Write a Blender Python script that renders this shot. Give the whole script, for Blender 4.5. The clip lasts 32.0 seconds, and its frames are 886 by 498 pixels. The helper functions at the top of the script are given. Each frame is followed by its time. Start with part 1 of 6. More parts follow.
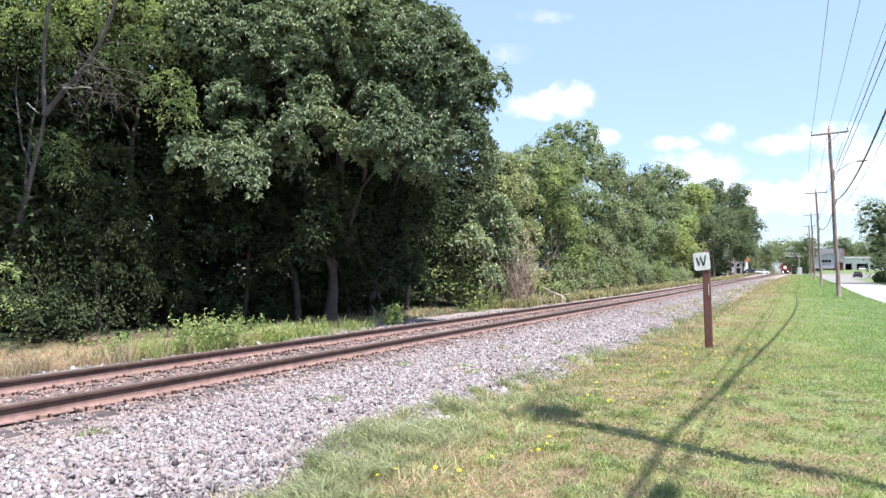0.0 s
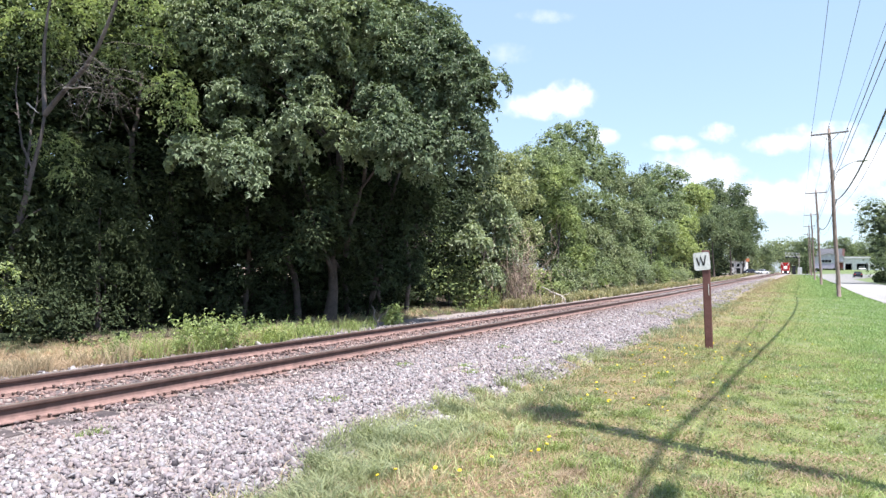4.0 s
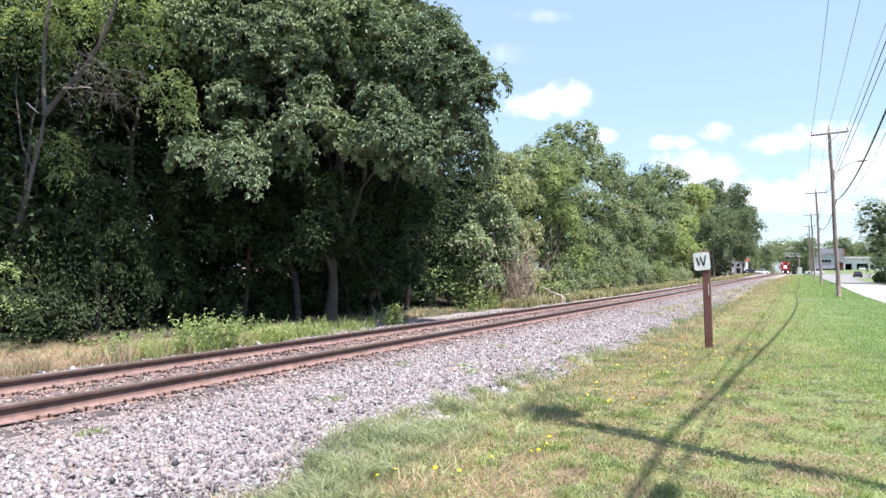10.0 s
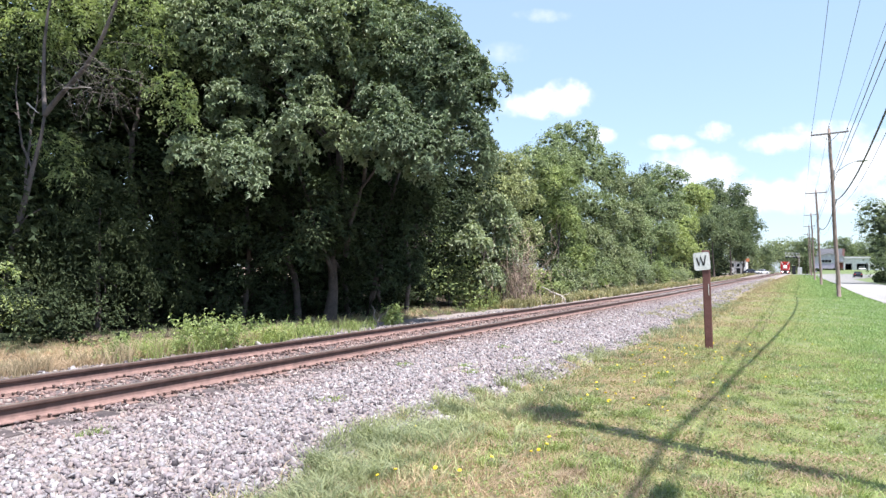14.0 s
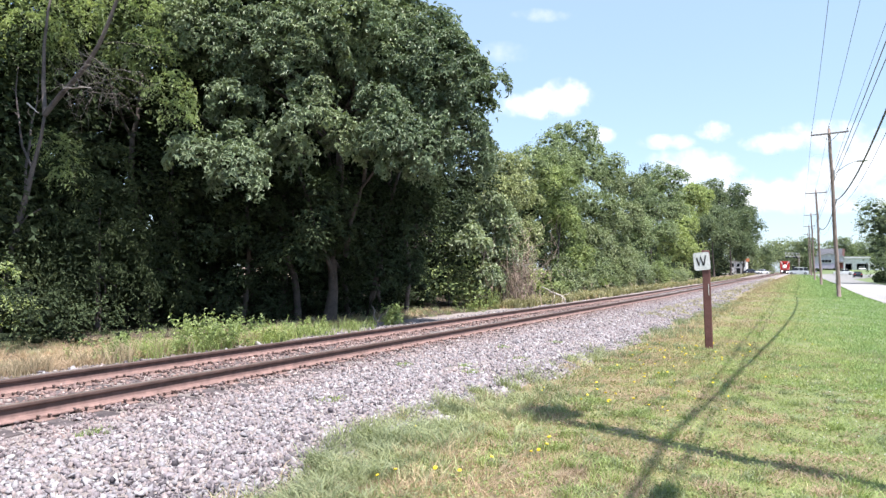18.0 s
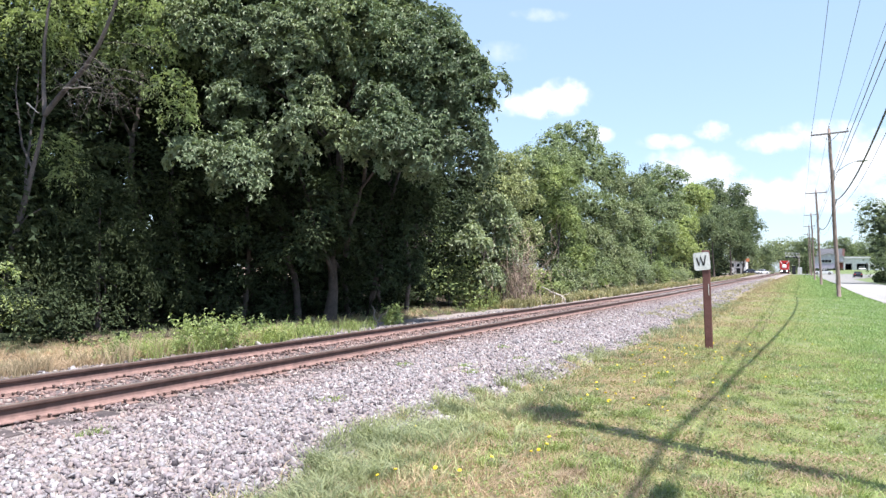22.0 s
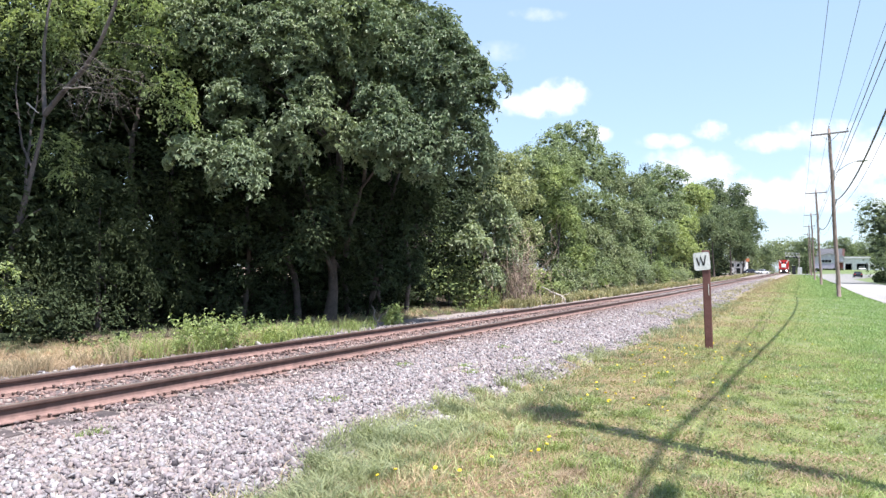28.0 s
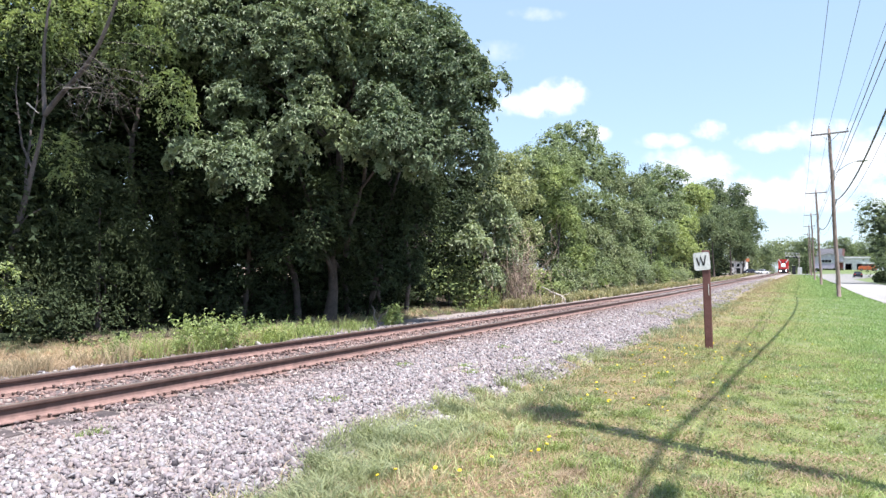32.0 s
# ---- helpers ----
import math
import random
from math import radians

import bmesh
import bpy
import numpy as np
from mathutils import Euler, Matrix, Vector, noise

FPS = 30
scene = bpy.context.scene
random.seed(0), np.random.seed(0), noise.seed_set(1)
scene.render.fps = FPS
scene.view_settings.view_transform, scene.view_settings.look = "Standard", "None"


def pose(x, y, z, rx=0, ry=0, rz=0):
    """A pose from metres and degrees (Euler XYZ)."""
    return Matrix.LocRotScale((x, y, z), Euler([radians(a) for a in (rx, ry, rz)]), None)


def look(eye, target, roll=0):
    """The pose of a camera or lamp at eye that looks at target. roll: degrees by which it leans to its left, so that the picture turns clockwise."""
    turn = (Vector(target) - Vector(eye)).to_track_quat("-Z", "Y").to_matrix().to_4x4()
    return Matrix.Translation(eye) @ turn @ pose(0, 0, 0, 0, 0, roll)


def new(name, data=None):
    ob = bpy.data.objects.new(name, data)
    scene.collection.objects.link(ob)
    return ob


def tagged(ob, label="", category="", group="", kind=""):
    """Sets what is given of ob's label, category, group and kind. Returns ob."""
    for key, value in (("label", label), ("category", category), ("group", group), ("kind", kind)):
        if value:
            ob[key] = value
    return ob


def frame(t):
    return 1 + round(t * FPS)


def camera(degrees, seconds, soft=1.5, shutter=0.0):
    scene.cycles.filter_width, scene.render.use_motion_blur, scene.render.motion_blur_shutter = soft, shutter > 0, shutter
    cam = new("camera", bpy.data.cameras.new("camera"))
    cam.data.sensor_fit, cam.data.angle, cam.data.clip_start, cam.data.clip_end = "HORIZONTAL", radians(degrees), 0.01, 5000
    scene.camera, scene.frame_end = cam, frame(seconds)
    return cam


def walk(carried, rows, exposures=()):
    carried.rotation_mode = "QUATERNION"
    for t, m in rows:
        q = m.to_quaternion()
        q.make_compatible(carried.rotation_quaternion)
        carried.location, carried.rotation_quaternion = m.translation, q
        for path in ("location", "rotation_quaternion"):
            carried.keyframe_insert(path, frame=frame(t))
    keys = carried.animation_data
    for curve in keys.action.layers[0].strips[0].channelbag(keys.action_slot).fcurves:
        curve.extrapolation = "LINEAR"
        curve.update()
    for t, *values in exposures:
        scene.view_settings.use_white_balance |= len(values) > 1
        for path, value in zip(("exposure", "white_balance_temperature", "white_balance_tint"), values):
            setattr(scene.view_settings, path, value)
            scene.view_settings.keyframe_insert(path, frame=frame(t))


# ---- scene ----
EYE = (0.0, 0.0, 1.644)
cam = camera(66.61, 32.0, soft=1.4)
CAM_POSE = look(EYE, (-4.6541, 8.8463, 1.9319), 0.607)
walk(cam, [(0.0, CAM_POSE), (32.0, CAM_POSE)], exposures=[(0.0, 1.42, 6380, 12), (32.0, 1.42, 6380, 12)])

# ---- light: high late-spring sun behind and to the right, clear sky with fair-weather clouds ----
SUN_AZ = Vector((0.942, -0.334))
SUN_EL = radians(66.8)
world = bpy.data.worlds.new("sky")
scene.world = world
world.use_nodes = True
wn = world.node_tree.nodes
sky = wn.new("ShaderNodeTexSky")
sky.sky_type = "NISHITA"
sky.sun_disc = False
sky.sun_elevation = SUN_EL
sky.sun_rotation = math.atan2(SUN_AZ.x, SUN_AZ.y)
sky.altitude = 50
sky.air_density = 1.0
sky.dust_density = 0.7
sky.ozone_density = 1.6
# a thin even veil of high haze over the clear sky
veil = wn.new("ShaderNodeMix")
veil.data_type = "RGBA"
veil.inputs[0].default_value = 0.6
veil.inputs[7].default_value = (2.12, 2.88, 3.76, 1)
world.node_tree.links.new(sky.outputs[0], veil.inputs[6])
world.node_tree.links.new(veil.outputs[2], wn["Background"].inputs[0])
wn["Background"].inputs[1].default_value = 0.106
sun = new("sun", bpy.data.lights.new("sun", "SUN"))
sun.data.energy = 3.8
sun.data.angle = radians(0.55)
sun.data.color = (1.0, 0.955, 0.88)
sun.matrix_world = look((SUN_AZ.x * 40 * math.cos(SUN_EL), SUN_AZ.y * 40 * math.cos(SUN_EL), 40 * math.sin(SUN_EL)), (0, 0, 0))


# ---- materials ----
def nodes_of(name):
    m = bpy.data.materials.new(name)
    m.use_nodes = True
    return m, m.node_tree.nodes, m.node_tree.links, m.node_tree.nodes["Principled BSDF"]


def ramp(n, l, fac, stops):
    r = n.new("ShaderNodeValToRGB")
    while len(r.color_ramp.elements) < len(stops):
        r.color_ramp.elements.new(0.5)
    for e, (p, c) in zip(r.color_ramp.elements, stops):
        e.position, e.color = p, (*c, 1)
    l.new(fac, r.inputs[0])
    return r.outputs[0]


def fuzz(n, l, scale, detail=4, rough=0.6, coord="Object"):
    tc = n.new("ShaderNodeTexCoord")
    t = n.new("ShaderNodeTexNoise")
    t.inputs["Scale"].default_value, t.inputs["Detail"].default_value, t.inputs["Roughness"].default_value = scale, detail, rough
    l.new(tc.outputs[coord], t.inputs["Vector"])
    return t.outputs["Fac"]


def mixed(n, l, kind, fac, a, b):
    m = n.new("ShaderNodeMix")
    m.data_type, m.blend_type = "RGBA", kind
    for s, v in ((m.inputs[0], fac), (m.inputs[6], a), (m.inputs[7], b)):
        if hasattr(v, "links"):
            l.new(v, s)
        elif isinstance(v, tuple):
            s.default_value = (*v, 1)
        else:
            s.default_value = v
    return m.outputs[2]


def surf(name, dark, light, scale=4.0, fine=40.0, rough=0.8, bump=0.25, depth=0.01, metal=0.0, rnd=0.0, island=0.0, spec=0.5):
    """A weathered surface: broad stains, fine grain, relief."""
    m, n, l, p = nodes_of(name)
    col = ramp(n, l, fuzz(n, l, scale), ((0.3, dark), (0.7, light)))
    grain = fuzz(n, l, fine, 3)
    col = mixed(n, l, "MULTIPLY", 0.8, col, ramp(n, l, grain, ((0.25, (0.55, 0.55, 0.55)), (0.75, (1.25, 1.25, 1.25)))))
    for amount, src in ((rnd, "ShaderNodeObjectInfo"), (island, "ShaderNodeNewGeometry")):
        if amount:
            o = n.new(src)
            out = o.outputs["Random"] if src == "ShaderNodeObjectInfo" else o.outputs["Random Per Island"]
            col = mixed(n, l, "MULTIPLY", 1.0, col, ramp(n, l, out, ((0.0, (1 - amount,) * 3), (1.0, (1 + amount,) * 3))))
    l.new(col, p.inputs["Base Color"])
    p.inputs["Roughness"].default_value, p.inputs["Metallic"].default_value = rough, metal
    p.inputs["Specular IOR Level"].default_value = spec
    if bump:
        b = n.new("ShaderNodeBump")
        b.inputs["Strength"].default_value, b.inputs["Distance"].default_value = bump, depth
        l.new(grain, b.inputs["Height"])
        l.new(b.outputs[0], p.inputs["Normal"])
    return m


def leafy(name, dark, light, rough=0.45, through_light=0.3, spec=0.5):
    """Leaves: colour differs leaf by leaf, some light comes through."""
    m, n, l, p = nodes_of(name)
    g = n.new("ShaderNodeNewGeometry")
    col = ramp(n, l, g.outputs["Random Per Island"], ((0.0, dark), (0.8, light), (1.0, tuple(min(1, c * 1.12) for c in light))))
    col = mixed(n, l, "MULTIPLY", 0.7, col, ramp(n, l, fuzz(n, l, 0.55, 2), ((0.3, (0.55, 0.6, 0.58)), (0.7, (1.3, 1.28, 1.2)))))
    o = n.new("ShaderNodeObjectInfo")
    col = mixed(n, l, "MULTIPLY", 1.0, col, ramp(n, l, o.outputs["Random"], ((0.0, (0.80, 0.84, 0.84)), (0.5, (1.0, 1.0, 1.0)), (1.0, (1.16, 1.12, 1.04)))))
    l.new(col, p.inputs["Base Color"])
    p.inputs["Roughness"].default_value = rough
    p.inputs["Specular IOR Level"].default_value = spec
    t = n.new("ShaderNodeBsdfTranslucent")
    warm = mixed(n, l, "MULTIPLY", 1.0, col, (1.15, 1.2, 0.7))
    l.new(warm, t.inputs[0])
    mx = n.new("ShaderNodeMixShader")
    mx.inputs[0].default_value = through_light
    l.new(p.outputs[0], mx.inputs[1])
    l.new(t.outputs[0], mx.inputs[2])
    l.new(mx.outputs[0], n["Material Output"].inputs[0])
    return m


def plain(name, col, rough=0.5, metal=0.0, glow=0.0, spec=0.5):
    m, n, l, p = nodes_of(name)
    c = mixed(n, l, "MULTIPLY", 0.35, col, ramp(n, l, fuzz(n, l, 6.0), ((0.3, (0.7, 0.7, 0.7)), (0.7, (1.1, 1.1, 1.1)))))
    l.new(c, p.inputs["Base Color"])
    p.inputs["Roughness"].default_value, p.inputs["Metallic"].default_value = rough, metal
    p.inputs["Specular IOR Level"].default_value = spec
    if glow:
        p.inputs["Emission Color"].default_value, p.inputs["Emission Strength"].default_value = (*col, 1), glow
    return m


def grass_mat(name, blades):
    """Lawn: lush green by the road, yellow and dry along the track, mottled patches between."""
    m, n, l, p = nodes_of(name)
    tc = n.new("ShaderNodeTexCoord")
    sx = n.new("ShaderNodeSeparateXYZ")
    l.new(tc.outputs["Object"], sx.inputs[0])
    big, mid = fuzz(n, l, 0.35, 3), fuzz(n, l, 2.3, 5, 0.7)
    add = n.new("ShaderNodeMath")
    add.operation = "MULTIPLY_ADD"
    l.new(mid, add.inputs[0])
    add.inputs[1].default_value = 10.0
    l.new(sx.outputs[0], add.inputs[2])
    add2 = n.new("ShaderNodeMath")
    add2.operation = "MULTIPLY_ADD"
    l.new(big, add2.inputs[0])
    add2.inputs[1].default_value = 7.0
    l.new(add.outputs[0], add2.inputs[2])
    rng = n.new("ShaderNodeMapRange")
    rng.inputs[1].default_value, rng.inputs[2].default_value = 4.1, 10.6
    l.new(add2.outputs[0], rng.inputs[0])
    if blades:
        stops = ((0.0, (0.44, 0.32, 0.235)), (0.3, (0.43, 0.36, 0.21)), (0.6, (0.385, 0.435, 0.185)), (1.0, (0.275, 0.385, 0.145)))
    else:
        stops = ((0.0, (0.26, 0.19, 0.13)), (0.3, (0.24, 0.20, 0.11)), (0.6, (0.20, 0.21, 0.085)), (1.0, (0.14, 0.18, 0.07)))
    col = ramp(n, l, rng.outputs[0], stops)
    if blades:
        g = n.new("ShaderNodeNewGeometry")
        col = mixed(n, l, "MULTIPLY", 1.0, col, ramp(n, l, g.outputs["Random Per Island"], ((0.0, (0.58, 0.66, 0.58)), (0.5, (0.92, 0.98, 0.88)), (0.85, (1.18, 1.15, 1.15)), (1.0, (1.6, 1.48, 1.6)))))
        t = n.new("ShaderNodeBsdfTranslucent")
        l.new(col, t.inputs[0])
        mx = n.new("ShaderNodeMixShader")
        mx.inputs[0].default_value = 0.3
        l.new(p.outputs[0], mx.inputs[1])
        l.new(t.outputs[0], mx.inputs[2])
        l.new(mx.outputs[0], n["Material Output"].inputs[0])
    else:
        col = mixed(n, l, "MULTIPLY", 0.8, col, ramp(n, l, fuzz(n, l, 30, 3), ((0.3, (0.6, 0.6, 0.6)), (0.7, (1.25, 1.25, 1.2)))))
        b = n.new("ShaderNodeBump")
        b.inputs["Strength"].default_value, b.inputs["Distance"].default_value = 0.6, 0.04
        l.new(fuzz(n, l, 14, 4), b.inputs["Height"])
        l.new(b.outputs[0], p.inputs["Normal"])
    l.new(col, p.inputs["Base Color"])
    p.inputs["Roughness"].default_value = 0.6
    p.inputs["Specular IOR Level"].default_value = 0.3
    return m


GRASS_GROUND = grass_mat("lawn_soil", False)
GRASS_BLADE = grass_mat("lawn_blades", True)
DRY_BLADE = leafy("dry_grass", (0.38, 0.27, 0.19), (0.55, 0.41, 0.31), 0.7, 0.25)
WEED_LEAF = leafy("weed_leaves", (0.20, 0.256, 0.10), (0.345, 0.41, 0.18), 0.5, 0.35)
MAPLE_LEAF = leafy("maple_leaves", (0.152, 0.192, 0.121), (0.212, 0.262, 0.162), 0.5, 0.18, 0.5)
ELM_LEAF = leafy("elm_leaves", (0.315, 0.375, 0.190), (0.430, 0.490, 0.260), 0.42, 0.42, 0.5)
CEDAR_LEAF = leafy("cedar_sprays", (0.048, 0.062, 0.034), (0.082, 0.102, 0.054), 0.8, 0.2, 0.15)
MIXED_LEAF = leafy("hedgerow_leaves", (0.185, 0.228, 0.124), (0.290, 0.346, 0.186), 0.5, 0.18, 0.35)
BRIGHT_LEAF = leafy("young_leaves", (0.220, 0.272, 0.118), (0.345, 0.408, 0.180), 0.5, 0.2, 0.35)
OLIVE_LEAF = leafy("olive_leaves", (0.215, 0.245, 0.142), (0.325, 0.366, 0.210), 0.5, 0.18, 0.35)
PALE_LEAF = leafy("pale_leaves", (0.215, 0.255, 0.170), (0.350, 0.395, 0.265), 0.42, 0.3)
# leaf green darkened: the wood's shade is put into this colour
SHADE_LEAF = leafy("shade_darkened_leaves", (0.042, 0.057, 0.033), (0.070, 0.094, 0.051), 0.8, 0.15, 0.15)


def inner_shade_leaf(name, col):
    """The packed inner leaves of a clump: shade among them put into a darker colour, broken up at the size of leaves.
    """
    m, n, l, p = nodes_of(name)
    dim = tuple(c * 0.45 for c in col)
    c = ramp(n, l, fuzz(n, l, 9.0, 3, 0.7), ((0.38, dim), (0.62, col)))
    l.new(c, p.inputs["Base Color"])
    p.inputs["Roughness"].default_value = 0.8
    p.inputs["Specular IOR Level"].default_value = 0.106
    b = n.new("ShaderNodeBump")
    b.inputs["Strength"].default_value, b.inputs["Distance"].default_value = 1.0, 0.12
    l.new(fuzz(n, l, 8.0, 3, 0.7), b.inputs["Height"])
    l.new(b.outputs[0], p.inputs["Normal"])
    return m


# inner colours are darker than the leaves: crown shade painted in
INNER = {MAPLE_LEAF: inner_shade_leaf("maple_inner", (0.085, 0.108, 0.068)), ELM_LEAF: inner_shade_leaf("elm_inner", (0.150, 0.175, 0.092)), CEDAR_LEAF: inner_shade_leaf("cedar_inner", (0.044, 0.058, 0.032)),
         MIXED_LEAF: inner_shade_leaf("hedgerow_inner", (0.150, 0.188, 0.096)), OLIVE_LEAF: inner_shade_leaf("olive_inner", (0.165, 0.195, 0.106)), BRIGHT_LEAF: inner_shade_leaf("young_inner", (0.160, 0.205, 0.085)), PALE_LEAF: inner_shade_leaf("pale_inner", (0.110, 0.135, 0.080)),
         SHADE_LEAF: inner_shade_leaf("shade_inner", (0.028, 0.038, 0.020))}
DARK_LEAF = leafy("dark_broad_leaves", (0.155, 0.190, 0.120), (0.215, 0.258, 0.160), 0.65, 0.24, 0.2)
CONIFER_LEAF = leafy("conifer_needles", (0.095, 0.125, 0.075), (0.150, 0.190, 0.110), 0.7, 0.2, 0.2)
# lightened green: the haze of distance is put into the leaf colour
FAR_LEAF = leafy("haze_paled_leaves", (0.200, 0.240, 0.150), (0.255, 0.300, 0.190), 0.6, 0.34, 0.2)
INNER[DARK_LEAF] = inner_shade_leaf("dark_inner", (0.100, 0.126, 0.080))
INNER[CONIFER_LEAF] = inner_shade_leaf("conifer_inner", (0.070, 0.092, 0.055))
INNER[FAR_LEAF] = inner_shade_leaf("haze_paled_inner", (0.180, 0.215, 0.135))
BARK = surf("grey_bark", (0.055, 0.044, 0.041), (0.120, 0.097, 0.089), 3, 22, 0.9, 0.8, 0.03)
ELM_BARK = surf("elm_bark", (0.085, 0.070, 0.070), (0.165, 0.138, 0.135), 3, 22, 0.9, 0.7, 0.02)
BRUSH = surf("brown_brush", (0.20, 0.145, 0.115), (0.36, 0.275, 0.225), 5, 40, 0.9, 0.4)
BLEACHED = surf("bleached_wood", (0.42, 0.38, 0.34), (0.62, 0.57, 0.52), 5, 40, 0.9, 0.3)
TWIG = surf("dead_twigs", (0.115, 0.098, 0.09), (0.23, 0.20, 0.185), 5, 40, 0.9, 0.4)


def dust_ramp(n, l, fac):
    """Rust brown at the rails, clean stone further out."""
    rng = n.new("ShaderNodeMapRange")
    rng.inputs[1].default_value, rng.inputs[2].default_value = 1.45, 2.75
    l.new(fac, rng.inputs[0])
    return ramp(n, l, rng.outputs[0], ((0.0, (0.88, 0.69, 0.62)), (1.0, (1.05, 1.04, 1.05))))


def stone_mat():
    """Crushed stone: grey, lavender, pinkish and near-white pieces."""
    m, n, l, p = nodes_of("ballast_stone")
    g, o = n.new("ShaderNodeNewGeometry"), n.new("ShaderNodeObjectInfo")
    a = n.new("ShaderNodeMath")
    a.operation = "ADD"
    l.new(g.outputs["Random Per Island"], a.inputs[0])
    l.new(o.outputs["Random"], a.inputs[1])
    fr = n.new("ShaderNodeMath")
    fr.operation = "FRACT"
    l.new(a.outputs[0], fr.inputs[0])
    col = ramp(n, l, fr.outputs[0], ((0.0, (0.065, 0.056, 0.064)), (0.16, (0.195, 0.168, 0.180)), (0.36, (0.258, 0.224, 0.240)), (0.55, (0.322, 0.262, 0.252)), (0.68, (0.255, 0.237, 0.254)), (0.82, (0.322, 0.304, 0.314)), (0.93, (0.37, 0.350, 0.358)), (1.0, (0.52, 0.50, 0.505))))
    col = mixed(n, l, "MULTIPLY", 0.8, col, ramp(n, l, fuzz(n, l, 30, 4), ((0.3, (0.72, 0.72, 0.72)), (0.7, (1.15, 1.15, 1.15)))))
    col = mixed(n, l, "MULTIPLY", 0.7, col, ramp(n, l, fuzz(n, l, 0.9, 4), ((0.3, (0.77, 0.75, 0.765)), (0.6, (0.94, 0.95, 0.955)), (0.78, (1.04, 0.89, 0.83)))))
    # brown brake and rust dust between and beside the rails
    sx = n.new("ShaderNodeSeparateXYZ")
    l.new(g.outputs["Position"], sx.inputs[0])
    near = n.new("ShaderNodeMath")
    near.operation = "ADD"
    near.inputs[1].default_value = 7.5
    l.new(sx.outputs[0], near.inputs[0])
    dist = n.new("ShaderNodeMath")
    dist.operation = "ABSOLUTE"
    l.new(near.outputs[0], dist.inputs[0])
    wob = n.new("ShaderNodeMath")
    wob.operation = "MULTIPLY_ADD"
    l.new(fuzz(n, l, 1.3, 4), wob.inputs[0])
    wob.inputs[1].default_value = 1.6
    l.new(dist.outputs[0], wob.inputs[2])
    col = mixed(n, l, "MULTIPLY", 1.0, col, dust_ramp(n, l, wob.outputs[0]))
    l.new(col, p.inputs["Base Color"])
    p.inputs["Roughness"].default_value = 0.8
    return m


BALLAST = stone_mat()
BALLAST_BED = surf("ballast_dust", (0.23, 0.196, 0.19), (0.33, 0.285, 0.274), 0.8, 34, 0.95, 1.0, 0.03)
RAIL_RUST = surf("rusted_rail", (0.088, 0.053, 0.045), (0.130, 0.080, 0.070), 2.5, 9, 0.75, 0.05, 0.003, metal=0.15)
RAIL_WEB = surf("rust_dust_web", (0.205, 0.126, 0.113), (0.275, 0.175, 0.158), 2.0, 9, 0.9, 0.05, 0.003)
RAIL_TOP = surf("worn_rail_top", (0.13, 0.10, 0.09), (0.22, 0.18, 0.165), 3, 60, 0.5, 0.1, 0.002, metal=0.3)
TIE_WOOD = surf("weathered_sleeper", (0.055, 0.045, 0.050), (0.135, 0.108, 0.110), 5, 60, 0.9, 0.7, 0.012, rnd=0.35)
PLATE_RUST = surf("rusted_plate", (0.175, 0.112, 0.098), (0.26, 0.168, 0.150), 9, 60, 0.9, 0.3, 0.004)
SPIKE_RUST = surf("dark_spike", (0.085, 0.054, 0.047), (0.15, 0.098, 0.084), 12, 60, 0.8, 0.2, 0.003)
POLE_WOOD = surf("creosoted_pole", (0.16, 0.115, 0.10), (0.31, 0.24, 0.215), 1.2, 24, 0.9, 0.5, 0.01)
ARM_WOOD = surf("grey_crossarm", (0.17, 0.15, 0.15), (0.29, 0.26, 0.26), 3, 30, 0.9, 0.3)
POST_PAINT = surf("red_brown_post", (0.10, 0.038, 0.034), (0.165, 0.072, 0.064), 6, 40, 0.75, 0.3, 0.004)
SIGN_WHITE = surf("chalky_white_plate", (0.62, 0.62, 0.60), (0.80, 0.80, 0.79), 7, 40, 0.6, 0.1, 0.002)
SIGN_BLACK = surf("faded_black_paint", (0.012, 0.012, 0.014), (0.04, 0.04, 0.045), 14, 60, 0.7, 0.1, 0.002)
WIRE = plain("wire_sheath", (0.035, 0.037, 0.045), 0.6)
ALUMINIUM = plain("dull_aluminium_wire", (0.13, 0.14, 0.18), 0.6)
STEEL = surf("galvanised_steel", (0.34, 0.35, 0.36), (0.52, 0.53, 0.54), 5, 40, 0.5, 0.1, 0.002, metal=0.5)
PORCELAIN = plain("porcelain", (0.30, 0.28, 0.30), 0.25)
ROAD = surf("bleached_concrete_road", (0.265, 0.255, 0.25), (0.355, 0.34, 0.335), 0.25, 9, 0.9, 0.3, 0.01)
ASPHALT = surf("worn_asphalt", (0.195, 0.19, 0.188), (0.27, 0.263, 0.26), 0.3, 9, 0.9, 0.3, 0.01)


# ---- mesh helpers ----
def mesh_from(name, verts, faces, mats, index=None, smooth=False):
    """A mesh from arrays: verts (n, 3), faces (m, k)."""
    verts, faces = np.asarray(verts, np.float32), np.asarray(faces, np.int32)
    me = bpy.data.meshes.new(name)
    m, k = faces.shape
    me.vertices.add(len(verts))
    me.vertices.foreach_set("co", verts.ravel())
    me.loops.add(m * k)
    me.loops.foreach_set("vertex_index", faces.ravel())
    me.polygons.add(m)
    me.polygons.foreach_set("loop_start", np.arange(0, m * k, k, dtype=np.int32))
    me.polygons.foreach_set("loop_total", np.full(m, k, np.int32))
    for mt in mats if isinstance(mats, (list, tuple)) else [mats]:
        me.materials.append(mt)
    if index is not None:
        me.polygons.foreach_set("material_index", np.asarray(index, np.int32))
    me.polygons.foreach_set("use_smooth", np.full(m, bool(smooth)))
    me.update(calc_edges=True)
    me.validate()
    return me


